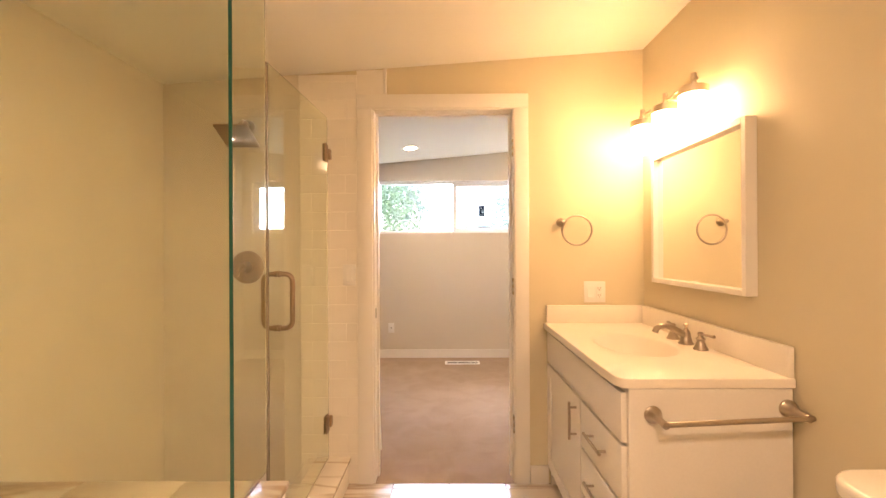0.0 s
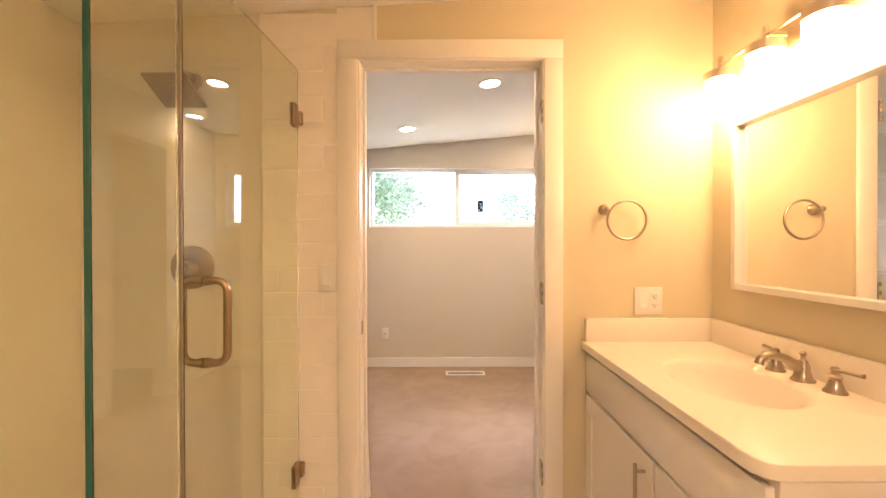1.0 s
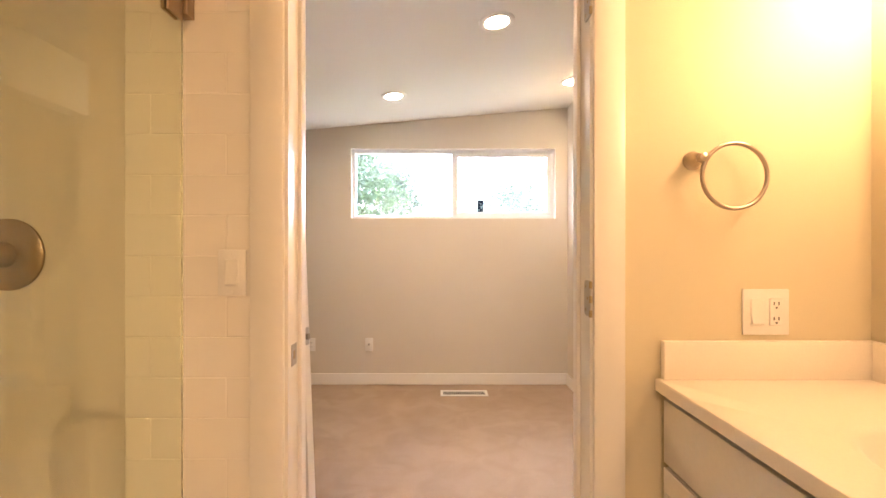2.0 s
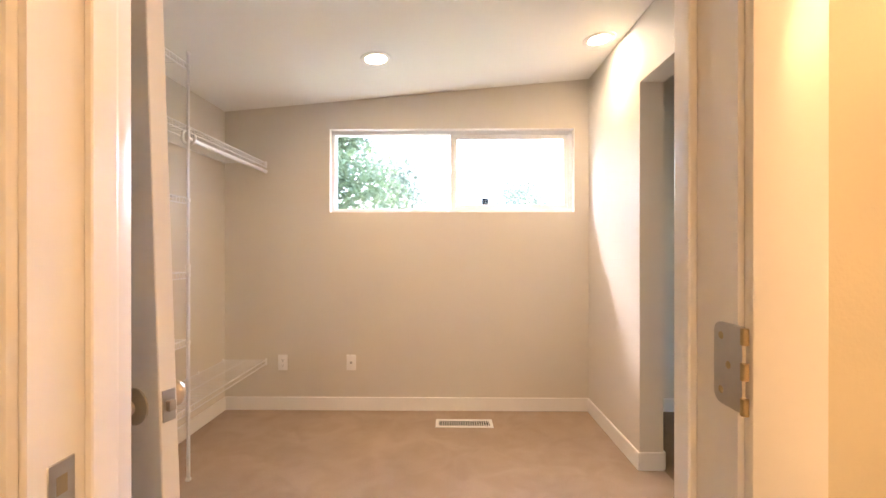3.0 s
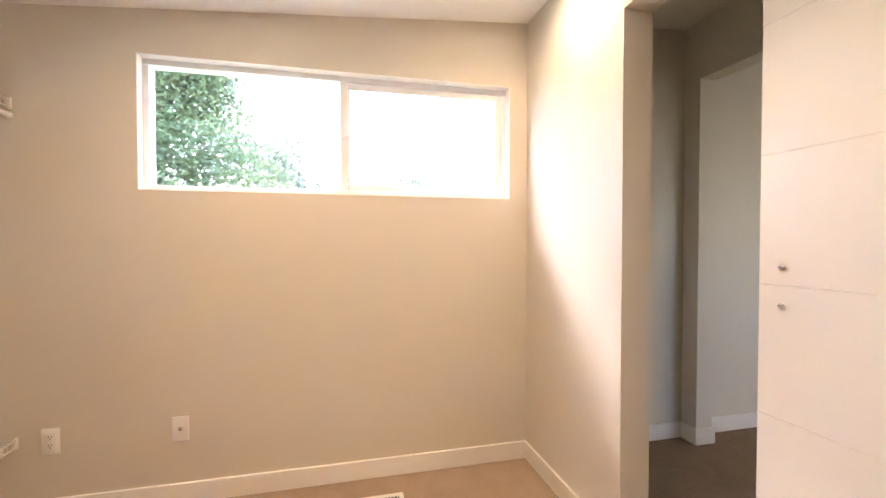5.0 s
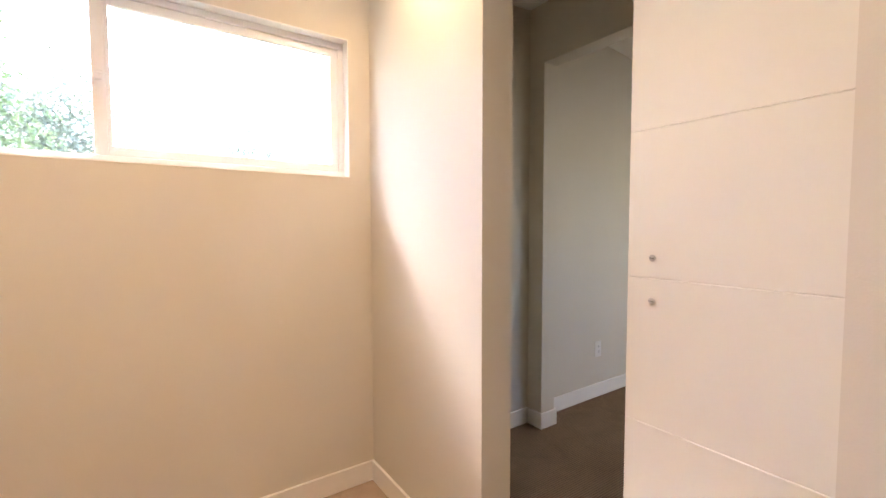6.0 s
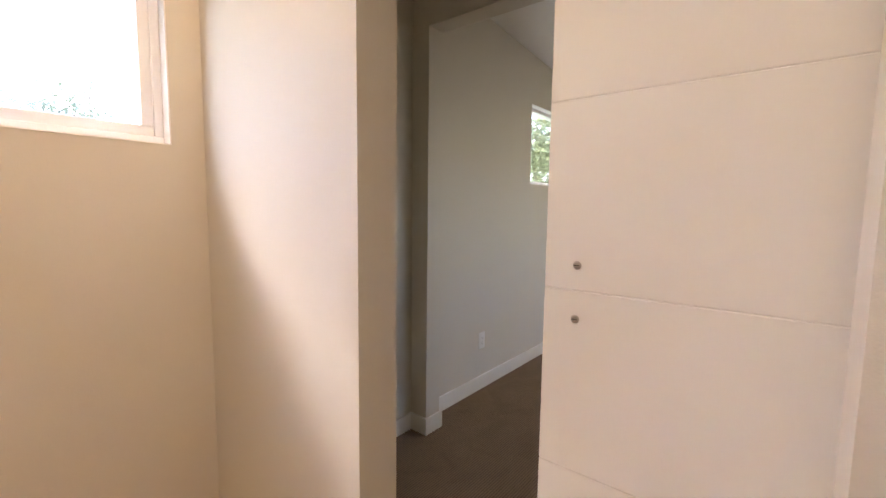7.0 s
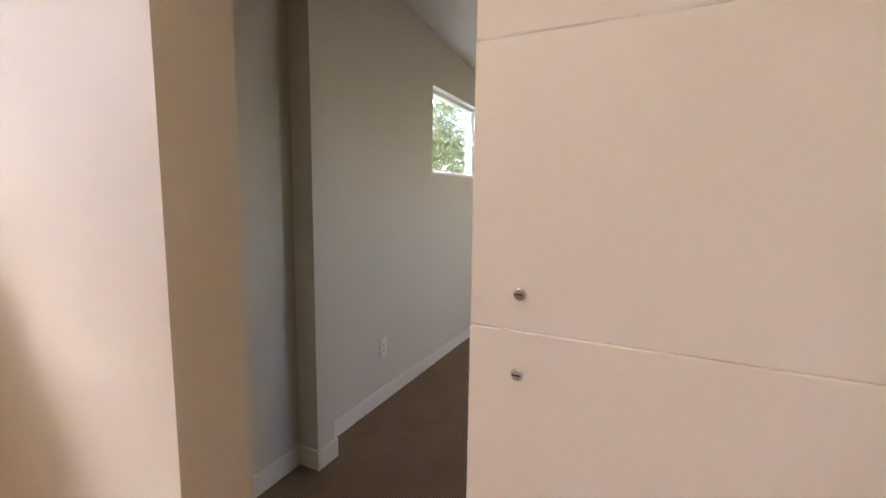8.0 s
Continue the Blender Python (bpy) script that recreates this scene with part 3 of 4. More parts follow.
# ---- floor registers ----
def register(label, x0, x1, y0, y1, louvre):
    r = thing("floor_register", label, "floor vent", ((x0 + x1) / 2, (y0 + y1) / 2, 0.0), "floor registers")
    # flat near-black sheet painted as the shade below the louvres; no hole is cut
    part("duct_shade", B(x0 + 0.02, x1 - 0.02, y0 + 0.02, y1 - 0.02, 0.0003, 0.0015), M_DARK, r, "dark sheet standing in for shade behind the louvres")
    f = 0.022
    bm = bmesh.new()
    for a in ((x0, x1, y0, y0 + f), (x0, x1, y1 - f, y1), (x0, x0 + f, y0 + f, y1 - f), (x1 - f, x1, y0 + f, y1 - f)):
        box(bm, *a, 0.0, 0.007, 0.002, 1)
    part("frame", bm, M_PLASTIC, r)
    n = int((x1 - x0 - 2 * f) / 0.0155)
    for i in range(n):
        x = x0 + f + (i + 0.5) * (x1 - x0 - 2 * f) / n
        part("louvre", B(x - 0.0022, x + 0.0022, y0 + f, y1 - f, 0.001, 0.0055), louvre, r)


register("white metal floor register in the beige carpet", 0.024, 0.414, 4.463, 4.594, M_PLASTIC)
register("white metal floor register in the brown carpet", 4.25, 4.66, 4.505, 4.626, M_LOUVRE)


# ---- wire shelving ----
SH_X0, SH_X1 = CX0 + 0.006, -1.250


def wire_shelf(z, y0, y1, label):
    s = thing("wire_shelf", label, "wire shelf", ((SH_X0 + SH_X1) / 2, (y0 + y1) / 2, z), "closet wire shelves")
    bm = bmesh.new()
    n = int((y1 - y0) / 0.0255)
    for i in range(n + 1):
        y = y0 + (y1 - y0) * i / n
        tube(bm, [(SH_X0, y, z), (SH_X1 + 0.004, y, z), (SH_X1 + 0.004, y, z - 0.032)], 0.0021, 5, caps=False)
    part("wire_deck", bm, M_WIRE, s)["kind"] = "stuff"
    for nm, x, dz in (("back_rod", SH_X0, -0.003), ("front_rod", SH_X1, -0.001), ("lip_rod", SH_X1, -0.032), ("middle_rod", (SH_X0 + SH_X1) / 2, -0.004)):
        part(nm, tube(bmesh.new(), [(x, y0 - 0.004, z + dz), (x, y1 + 0.004, z + dz)], 0.0036, 8), M_WIRE, s)
    k = max(2, int((y1 - y0) / 0.30))
    for i in range(k + 1):
        y = y0 + 0.03 + (y1 - y0 - 0.06) * i / k
        part("wall_clip", B(CX0, CX0 + 0.012, y - 0.008, y + 0.008, z - 0.010, z + 0.012, 0.002, 1), M_PLASTIC, s)
    if y1 > 4.5:
        part("end_bracket", B(SH_X1 - 0.006, SH_X1 + 0.008, CY1 - 0.010, CY1, z - 0.040, z + 0.010, 0.002), M_PLASTIC, s)
    return s


SY0 = 2.85
wire_shelf(2.165, SY0, 3.80, "white coated wire shelf near the ceiling")
wire_shelf(1.842, SY0, 4.764, "long white wire shelf above a hanging rod")
wire_shelf(1.468, SY0, 3.80, "white coated wire shelf between two posts")
wire_shelf(1.080, SY0, 3.80, "white coated wire shelf beside a light switch")
wire_shelf(0.730, SY0, 3.80, "white coated wire shelf at knee height")
wire_shelf(0.372, SY0, 4.764, "long low white wire shelf above the baseboard")


def shelf_post(y):
    p = thing("shelf_post", "slim white shelf support post standing on carpet", "shelf post", (-1.238, y, 0), "shelf posts")
    part("lower_tube", tube(bmesh.new(), [(-1.238, y, 0.006), (-1.238, y, 1.10)], 0.0088, 14), M_WIRE, p)
    part("upper_tube", tube(bmesh.new(), [(-1.238, y, 1.10), (-1.238, y, 2.21)], 0.0070, 14), M_WIRE, p)
    part("coupling", lathe(bmesh.new(), [(0.0090, 0), (0.0115, 0.004), (0.0115, 0.040), (0.0090, 0.046), (0.0072, 0.048)], Matrix.Translation((-1.238, y, 1.075)), 16), M_PLASTIC, p)
    part("foot", lathe(bmesh.new(), [(0.014, 0), (0.014, 0.008), (0.011, 0.014)], Matrix.Translation((-1.238, y, 0)), 16), M_PLASTIC, p)
    part("cap", lathe(bmesh.new(), [(0.0095, 0), (0.0095, 0.014), (0.006, 0.018)], Matrix.Translation((-1.238, y, 2.205)), 14), M_PLASTIC, p)
    for z in (2.165, 1.842, 1.468, 1.080, 0.730, 0.372):
        part("shelf_clip", B(-1.252, -1.229, y - 0.009, y + 0.009, z - 0.024, z - 0.006, 0.003), M_PLASTIC, p)


for y in (3.265, 3.806):
    shelf_post(y)


def hang_rod(z, y0, y1, hooks, label):
    r = thing("hanging_rod", label, "hanging rod", (-1.25, (y0 + y1) / 2, z), "hanging rods")
    part("rod", tube(bmesh.new(), [(-1.250, y0, z), (-1.250, y1, z)], 0.0115, 16), M_WIRE, r)
    for y in hooks:
        bm = bmesh.new()
        pts = arc((-1.262, y, z + 0.010), 0.034, 25, -185, 16, "xz") + [(-1.296, y, z + 0.040), (-1.280, y, z + 0.062)]
        tube(bm, pts, 0.0085, 10)
        part("support_hook", bm, M_PLASTIC, r, "white plastic rod support hook")
    for y in (y0 - 0.002, y1 + 0.001):
        part("end_cap", lathe(bmesh.new(), [(0.0, 0), (0.0117, 0), (0.0132, 0.002), (0.0132, 0.020), (0.0117, 0.022)], Matrix.Translation((-1.25, y + (0 if y < y1 else -0.022), z)) @ Matrix.Rotation(radians(-90), 4, "X"), 14), M_PLASTIC, r)


hang_rod(1.776, 3.815, 4.770, (3.850,), "white metal hanging rod below the wire shelf")
hang_rod(1.000, 2.70, 3.215, (3.13,), "short white hanging rod between low shelves")


# ---- shower ----
GX = -0.597


def pane_part(name, a, parent, label=""):
    g = part(name, B(*a, bev=0.0008, seg=1), M_GLASS, parent, label)
    g.visible_shadow = False
    return g


kw = thing("shower_bench", "low stone-topped shower wall with white tiled end", "shower bench", (-1.0, 1.04, 0.0), kind="structure")
part("body", B(BX0, -0.505, 0.880, 1.192, -0.01, 0.474), M_TILE, kw)
for x0, x1 in ((BX0, -1.184), (-1.182, -0.836), (-0.834, -0.487)):
    part("top_slab", B(x0, x1, 0.872, 1.200, 0.4745, 0.497, 0.002), M_SLAB, kw, "veined marble top slab")
part("end_panel", B(-0.5045, -0.498, 0.880, 1.192, -0.01, 0.474), M_TRIM, kw)
cb = thing("shower_curb", "veined marble shower curb below the glass door", "shower curb", (GX, 1.7, 0.0), kind="structure")
part("body", B(-0.660, -0.490, 1.2005, BY1 - 0.010, -0.01, 0.128), M_TRIM, cb)
part("top_slab", B(-0.672, -0.478, 1.2005, BY1 - 0.010, 0.1285, 0.148, 0.003), M_MARBLE, cb, "veined marble top slab")

sc = thing("shower_screen", "fixed frameless glass shower panels up to the ceiling", "shower screen", (GX, 1.031, 0.497))
pane_part("front_panel", (BX0 + 0.044, GX - 0.006, 1.026, 1.036, 0.4975, 2.188), sc)
pane_part("return_panel", (GX - 0.005, GX + 0.005, 1.026, 1.262, 0.4975, 2.248), sc)
part("glass_edge", B(GX - 0.0052, GX + 0.0052, 1.0228, 1.0256, 0.4975, 2.248), M_EDGE, sc, "green polished glass edge")
for x0, x1, y0, y1 in ((BX0 + 0.044, GX - 0.006, 1.022, 1.040), (GX - 0.009, GX + 0.009, 1.042, 1.199)):
    part("channel", B(x0, x1, y0, y1, 0.4972, 0.503, 0.001, 1), M_NICKEL, sc)

sdoor = thing("shower_door", "hinged frameless glass shower door with nickel handle", "shower door", (GX, 1.7, 0.152))
leaf = part("glass_leaf", prism(bmesh.new(), [(1.276, 0.158), (2.052, 0.158), (2.052, 1.995), (1.276, 1.952)], "x", GX - 0.005, GX + 0.005), M_GLASS, sdoor)
leaf.visible_shadow = False
part("edge_seal", B(GX - 0.0045, GX + 0.0045, 1.2675, 1.2755, 0.158, 1.951, 0.001, 1), M_SEAL, sdoor, "dark clear-vinyl edge seal")
part("bottom_sweep", B(GX - 0.006, GX + 0.006, 1.276, 2.050, 0.1485, 0.158, 0.001, 1), M_SWEEP, sdoor)
for z in (1.798, 0.352):
    h = part("hinge", B(GX + 0.0052, GX + 0.013, 1.985, 2.040, z - 0.045, z + 0.045, 0.003), M_NICKEL_DIM, sdoor, "brushed nickel glass hinge")
    part("hinge_back", B(GX - 0.013, GX - 0.0052, 1.985, 2.040, z - 0.045, z + 0.045, 0.003), M_NICKEL_DIM, h)
    part("wall_knuckle", B(GX - 0.010, GX + 0.022, 2.041, BY1 - 0.011, z - 0.027, z + 0.027, 0.004), M_NICKEL_DIM, h)
hy, hz0, hz1 = 1.365, 0.984, 1.189
for s in (1, -1):
    x0, xo, r = GX + s * 0.0052, GX + s * 0.058, 0.028
    pts = [(x0, hy, hz1), (xo - s * r, hy, hz1)]
    pts += [(xo - s * r + s * r * math.sin(a), hy, hz1 - r + r * math.cos(a)) for a in [radians(18 * i) for i in range(1, 5)]]
    pts += [(xo, hy, hz1 - r), (xo, hy, hz0 + r)]
    pts += [(xo - s * r + s * r * math.cos(a), hy, hz0 + r - r * math.sin(a)) for a in [radians(18 * i) for i in range(1, 5)]]
    pts += [(xo - s * r, hy, hz0), (x0, hy, hz0)]
    h = part("pull_handle", tube(bmesh.new(), pts, 0.0095, 14), M_NICKEL_DIM, sdoor, "brushed nickel D-shaped pull handle")
    for z in (hz0, hz1):
        part("collar", tube(bmesh.new(), [(x0, hy, z), (GX + s * 0.014, hy, z)], 0.0125, 14), M_NICKEL_DIM, h)
# the glass line stands a little askew to the room
for ob, deg, dx in ((sc, 0.3, 0.0), (sdoor, 0.5, 0.0)):
    skew = Matrix.Translation((GX + dx, 2.06, 0)) @ Matrix.Rotation(radians(deg), 4, "Z") @ Matrix.Translation((-GX, -2.06, 0))
    ob.matrix_world = skew @ ob.matrix_world

WY = BY1 - 0.010
vx, vz = -1.045, 1.187
sv = thing("shower_valve", "round brushed nickel shower valve on tiled wall", "shower valve", (vx, WY, vz))
fy = Matrix.Translation((vx, WY, vz)) @ Matrix.Rotation(radians(90), 4, "X")
part("escutcheon", lathe(bmesh.new(), [(0.0, 0), (0.090, 0), (0.090, 0.005), (0.082, 0.011), (0.030, 0.014), (0.0, 0.014)], fy, 40), M_NICKEL_DIM, sv)
part("hub", lathe(bmesh.new(), [(0.032, 0.0125), (0.030, 0.03), (0.026, 0.055), (0.022, 0.066), (0.0, 0.068)], fy, 28), M_NICKEL_DIM, sv)
part("lever", tube(bmesh.new(), [(vx, WY - 0.055, vz), (vx, WY - 0.085, vz - 0.006), (vx, WY - 0.108, vz - 0.020), (vx, WY - 0.114, vz - 0.046)], [0.014, 0.011, 0.009, 0.007], 12), M_NICKEL_DIM, sv)

hx, hz = -1.035, 1.957
sh = thing("rain_shower", "square brushed nickel rain shower head on short arm", "shower head", (hx, WY, hz))
part("flange", lathe(bmesh.new(), [(0.0, 0), (0.034, 0), (0.033, 0.006), (0.022, 0.013), (0.012, 0.014)], Matrix.Translation((hx, WY, hz)) @ Matrix.Rotation(radians(90), 4, "X"), 28), M_NICKEL_DIM, sh)
part("arm", tube(bmesh.new(), [(hx, WY, hz), (hx, WY - 0.04, hz + 0.010), (hx, WY - 0.07, hz + 0.008), (hx, WY - 0.092, hz - 0.010), (hx + 0.004, WY - 0.105, hz - 0.034)], 0.0105, 14), M_NICKEL_DIM, sh)
hc = Vector((hx - 0.002, WY - 0.122, hz - 0.082))
hm = Matrix.Translation(hc) @ Matrix.Rotation(radians(-28), 4, "X")
part("swivel", lathe(bmesh.new(), [(0.012, 0.04), (0.018, 0.03), (0.018, 0.012), (0.03, 0.006), (0.03, 0.003)], hm, 20), M_NICKEL_DIM, sh)
bm = B(-0.083, 0.083, -0.083, 0.083, -0.006, 0.004, 0.003)
bmesh.ops.transform(bm, matrix=hm, verts=bm.verts)
plate = part("plate", bm, M_NICKEL_DIM, sh)
bm = bmesh.new()
for i in range(9):
    for j in range(9):
        lathe(bm, [(0.003, -0.0055), (0.0022, -0.009), (0.0, -0.0092)], hm @ Matrix.Translation((-0.066 + i * 0.0165, -0.066 + j * 0.0165, 0)), 6)
part("nozzles", bm, M_SEAL, plate, "rows of small rubber nozzles")["kind"] = "stuff"

outlet("light_switch", "white rocker switch on the glazed tile wall", (-0.481, WY, 1.142), "-y", "rocker", "light switch")
outlet("switch_outlet_plate", "white combined rocker switch and outlet above the backsplash", (0.857, BY1, 1.043), "-y", "gang", "wall plate", 0.116, 0.115)


# ---- vanity ----
VX0, VX1, VY0, VY1 = 0.612, BX1 - 0.004, 1.080, BY1 - 0.004
CBX = VX1 - 0.008
CT = 0.877
va = thing("vanity_cabinet", "white painted bathroom vanity with door and drawers", "vanity", ((VX0 + VX1) / 2, (VY0 + VY1) / 2, 0.0))
part("side_panel", B(VX0 + 0.001, CBX, VY0, VY0 + 0.018, 0.0, CT - 0.0325, 0.001, 1), M_CABINET, va)
part("side_panel", B(VX0 + 0.001, CBX, VY1 - 0.018, VY1, 0.0, CT - 0.0325, 0.001, 1), M_CABINET, va)
part("face_frame", B(VX0, VX0 + 0.018, VY0 + 0.0005, VY1, 0.09, CT - 0.0325, 0.001, 1), M_CABINET, va)
part("toe_kick", B(VX0 + 0.06, VX0 + 0.075, VY0 + 0.018, VY1 - 0.018, 0.0, 0.10), M_CABINET, va)
part("back_panel", B(CBX - 0.012, CBX - 0.002, VY0 + 0.018, VY1 - 0.018, 0.05, CT - 0.04), M_CABINET, va)


def bar_pull(p0, p1, parent):
    """A round bar pull on two feet; it stands out towards -x."""
    p0, p1 = Vector(p0), Vector(p1)
    d = (p1 - p0).normalized()
    o = Vector((-0.030, 0, 0))
    bm = bmesh.new()
    tube(bm, [p0 + o - d * 0.022, p1 + o + d * 0.022], 0.0058, 12)
    for p in (p0, p1):
        tube(bm, [p, p + o], 0.0048, 10)
    return part("handle", bm, M_NICKEL, parent, "brushed nickel bar pull")


SPLIT = 1.503
top = part("false_front", B(VX0 - 0.019, VX0 - 0.0005, VY0 + 0.012, VY1 - 0.012, 0.672, 0.828, 0.003), M_CABINET, va)
door = part("door", B(VX0 - 0.010, VX0 - 0.0005, SPLIT + 0.008, VY1 - 0.012, 0.105, 0.660, 0.001, 1), M_CABINET, va)
for a in ((SPLIT + 0.008, VY1 - 0.012, 0.105, 0.165), (SPLIT + 0.008, VY1 - 0.012, 0.600, 0.660), (SPLIT + 0.008, SPLIT + 0.068, 0.1655, 0.5995), (VY1 - 0.072, VY1 - 0.012, 0.1655, 0.5995)):
    part("door_rail", B(VX0 - 0.019, VX0 - 0.0105, a[0], a[1], a[2], a[3], 0.002, 1), M_CABINET, door)
bar_pull((VX0 - 0.019, SPLIT + 0.050, 0.500), (VX0 - 0.019, SPLIT + 0.050, 0.612), door)
for z0, z1 in ((0.482, 0.660), (0.300, 0.470), (0.105, 0.288)):
    dr = part("drawer_front", B(VX0 - 0.019, VX0 - 0.0005, VY0 + 0.012, SPLIT - 0.006, z0, z1, 0.003), M_CABINET, va)
    bar_pull((VX0 - 0.019, 1.225, (z0 + z1) / 2 + 0.012), (VX0 - 0.019, 1.345, (z0 + z1) / 2 + 0.012), dr)

# worktop with a moulded oval bowl
BCX, BCY, BRX, BRY = 0.842, 1.565, 0.150, 0.215
KX0, KY0 = 0.577, 1.078
bm = bmesh.new()
N = 240
rows = []
poly = []
rc = 0.045
for k in range(N):
    a = math.tau * k / N
    c, s = math.cos(a), math.sin(a)
    hx0, hx1, hy0, hy1 = BCX - KX0, VX1 - BCX, BCY - KY0, VY1 - BCY
    t = min((hx1 if c > 0 else hx0) / max(abs(c), 1e-6), (hy1 if s > 0 else hy0) / max(abs(s), 1e-6))
    poly.append((BCX + t * c, BCY + t * s))


def clip_corner(x, y):
    ox, oy = KX0 + rc, KY0 + rc
    if x < ox and y < oy:
        v = Vector((x - ox, y - oy))
        v = v.normalized() * rc
        return ox + v.x, oy + v.y
    return x, y


poly = [clip_corner(*p) for p in poly]


def ring(z, f):
    return [bm.verts.new((*f(k), z)) for k in range(N)]


def oval(q):
    return lambda k: (BCX + BRX * q * math.cos(math.tau * k / N), BCY + BRY * q * math.sin(math.tau * k / N))


def inset(d):
    def f(k):
        x, y = poly[k]
        v = Vector((x - BCX, y - BCY))
        v = v * (1 - d / v.length)
        return BCX + v.x, BCY + v.y
    return f


rows = [ring(CT - 0.0318, inset(0.004)), ring(CT - 0.030, inset(0.0)), ring(CT - 0.006, inset(0.0)), ring(CT - 0.0018, inset(0.002)), ring(CT, inset(0.006)),
        ring(CT, oval(1.10)), ring(CT - 0.001, oval(1.04)), ring(CT - 0.008, oval(0.99)), ring(CT - 0.034, oval(0.94)), ring(CT - 0.080, oval(0.84)),
        ring(CT - 0.115, oval(0.66)), ring(CT - 0.133, oval(0.40)), ring(CT - 0.139, oval(0.14)), ring(CT - 0.140, oval(0.02))]
for a, c in zip(rows, rows[1:]):
    for k in range(N):
        f = bm.faces.new((a[k], a[(k + 1) % N], c[(k + 1) % N], c[k]))
        f.smooth = True
bm.faces.new(rows[-1])
wt = thing("washbasin_counter", "cream cultured marble vanity top with oval basin", "countertop", ((KX0 + VX1) / 2, 1.55, CT - 0.032))
part("worktop", bm, M_COUNTER, wt, "cream worktop with moulded oval basin")
part("backsplash", B(VX1 - 0.020, VX1, KY0 + 0.004, VY1 - 0.0205, CT - 0.001, CT + 0.095, 0.003), M_COUNTER, wt)
part("side_splash", B(0.592, VX1, VY1 - 0.020, VY1, CT - 0.001, CT + 0.095, 0.003), M_COUNTER, wt)
part("drain", lathe(bmesh.new(), [(0.022, -0.0005), (0.021, 0.002), (0.012, 0.003), (0.0, 0.0035)], Matrix.Translation((BCX, BCY, CT - 0.140)), 20), M_NICKEL, wt, "nickel drain fitting")

# widespread tap
fx, fyc = 1.056, 1.556
fc = thing("basin_tap", "brushed nickel widespread basin tap with lever handles", "tap", (fx, fyc, CT))
part("spout_base", lathe(bmesh.new(), [(0.030, 0), (0.030, 0.004), (0.024, 0.010), (0.019, 0.030), (0.017, 0.045), (0.012, 0.058), (0.007, 0.062), (0.0055, 0.072), (0.009, 0.078), (0.009, 0.082), (0.004, 0.087), (0.0, 0.088)], Matrix.Translation((fx, fyc, CT)), 24), M_NICKEL, fc)
part("spout", tube(bmesh.new(), [(fx + 0.004, fyc, CT + 0.030), (fx - 0.022, fyc, CT + 0.046), (fx - 0.055, fyc, CT + 0.066), (fx - 0.085, fyc, CT + 0.076), (fx - 0.108, fyc, CT + 0.074), (fx - 0.124, fyc, CT + 0.064), (fx - 0.130, fyc, CT + 0.048)], [0.016, 0.0145, 0.0125, 0.0115, 0.0115, 0.012, 0.0125], 14), M_NICKEL, fc)
for y, s in ((fyc + 0.102, 1), (fyc - 0.102, -1)):
    vb = part("valve_body", lathe(bmesh.new(), [(0.027, 0), (0.027, 0.004), (0.022, 0.010), (0.015, 0.028), (0.013, 0.036), (0.017, 0.040), (0.017, 0.044), (0.010, 0.050), (0.009, 0.058), (0.012, 0.062), (0.008, 0.069), (0.0, 0.071)], Matrix.Translation((fx, y, CT)), 24), M_NICKEL, fc)
    part("lever", tube(bmesh.new(), [(fx, y, CT + 0.060), (fx + 0.006, y + s * 0.020, CT + 0.061), (fx + 0.010, y + s * 0.045, CT + 0.062), (fx + 0.012, y + s * 0.066, CT + 0.063)], [0.005, 0.0045, 0.0055, 0.0065], 10), M_NICKEL, vb)


# ---- towel bar, towel ring ----
def rosette(name, parent, at, rot, L, base_r=0.027):
    m = Matrix.Translation(at) @ rot
    return part(name, lathe(bmesh.new(), [(0.0, 0), (base_r, 0), (base_r, 0.005), (base_r - 0.005, 0.009), (base_r - 0.007, 0.012), (base_r - 0.004, 0.015), (0.016, 0.024), (0.012, 0.036), (0.010, L - 0.012), (0.012, L - 0.004), (0.011, L + 0.006), (0.0, L + 0.010)], m, 24), M_NICKEL, parent)


towards = Matrix.Rotation(radians(90), 4, "X")
tb = thing("towel_bar", "brushed nickel towel bar on the vanity side", "towel bar", (0.89, VY0, 0.775))
rosette("mount", tb, (0.685, VY0, 0.766), Matrix.Rotation(radians(91), 4, "X"), 0.077)
rosette("mount", tb, (1.098, VY0, 0.785), Matrix.Rotation(radians(91), 4, "X"), 0.077)
part("bar", tube(bmesh.new(), [(0.677, VY0 - 0.078, 0.765), (1.112, VY0 - 0.078, 0.784)], 0.0078, 14), M_NICKEL, tb)

tr = thing("towel_ring", "brushed nickel towel ring on the beige wall", "towel ring", (0.674, BY1, 1.423))
rosette("mount", tr, (0.674, BY1, 1.423), towards, 0.046, 0.024)
rg = [(0.750 + 0.079 * math.cos(a), BY1 - 0.046, 1.378 + 0.079 * math.sin(a)) for a in [math.tau * i / 40 for i in range(40)]]
part("ring", tube(bmesh.new(), rg, 0.0052, 10, closed=True), M_NICKEL, tr)

# ---- mirror ----
MY0, MY1, MZ0, MZ1, MXF = 1.238, 1.912, 1.110, 1.737, 1.084
mi = thing("wall_mirror", "rectangular mirror in a deep white frame", "mirror", (BX1, (MY0 + MY1) / 2, MZ0))
fw = 0.022
part("frame_side", B(MXF, BX1 - 0.001, MY0, MY0 + fw, MZ0, MZ1, 0.0015, 1), M_TRIM, mi)
part("frame_side", B(MXF, BX1 - 0.001, MY1 - fw, MY1, MZ0, MZ1, 0.0015, 1), M_TRIM, mi)
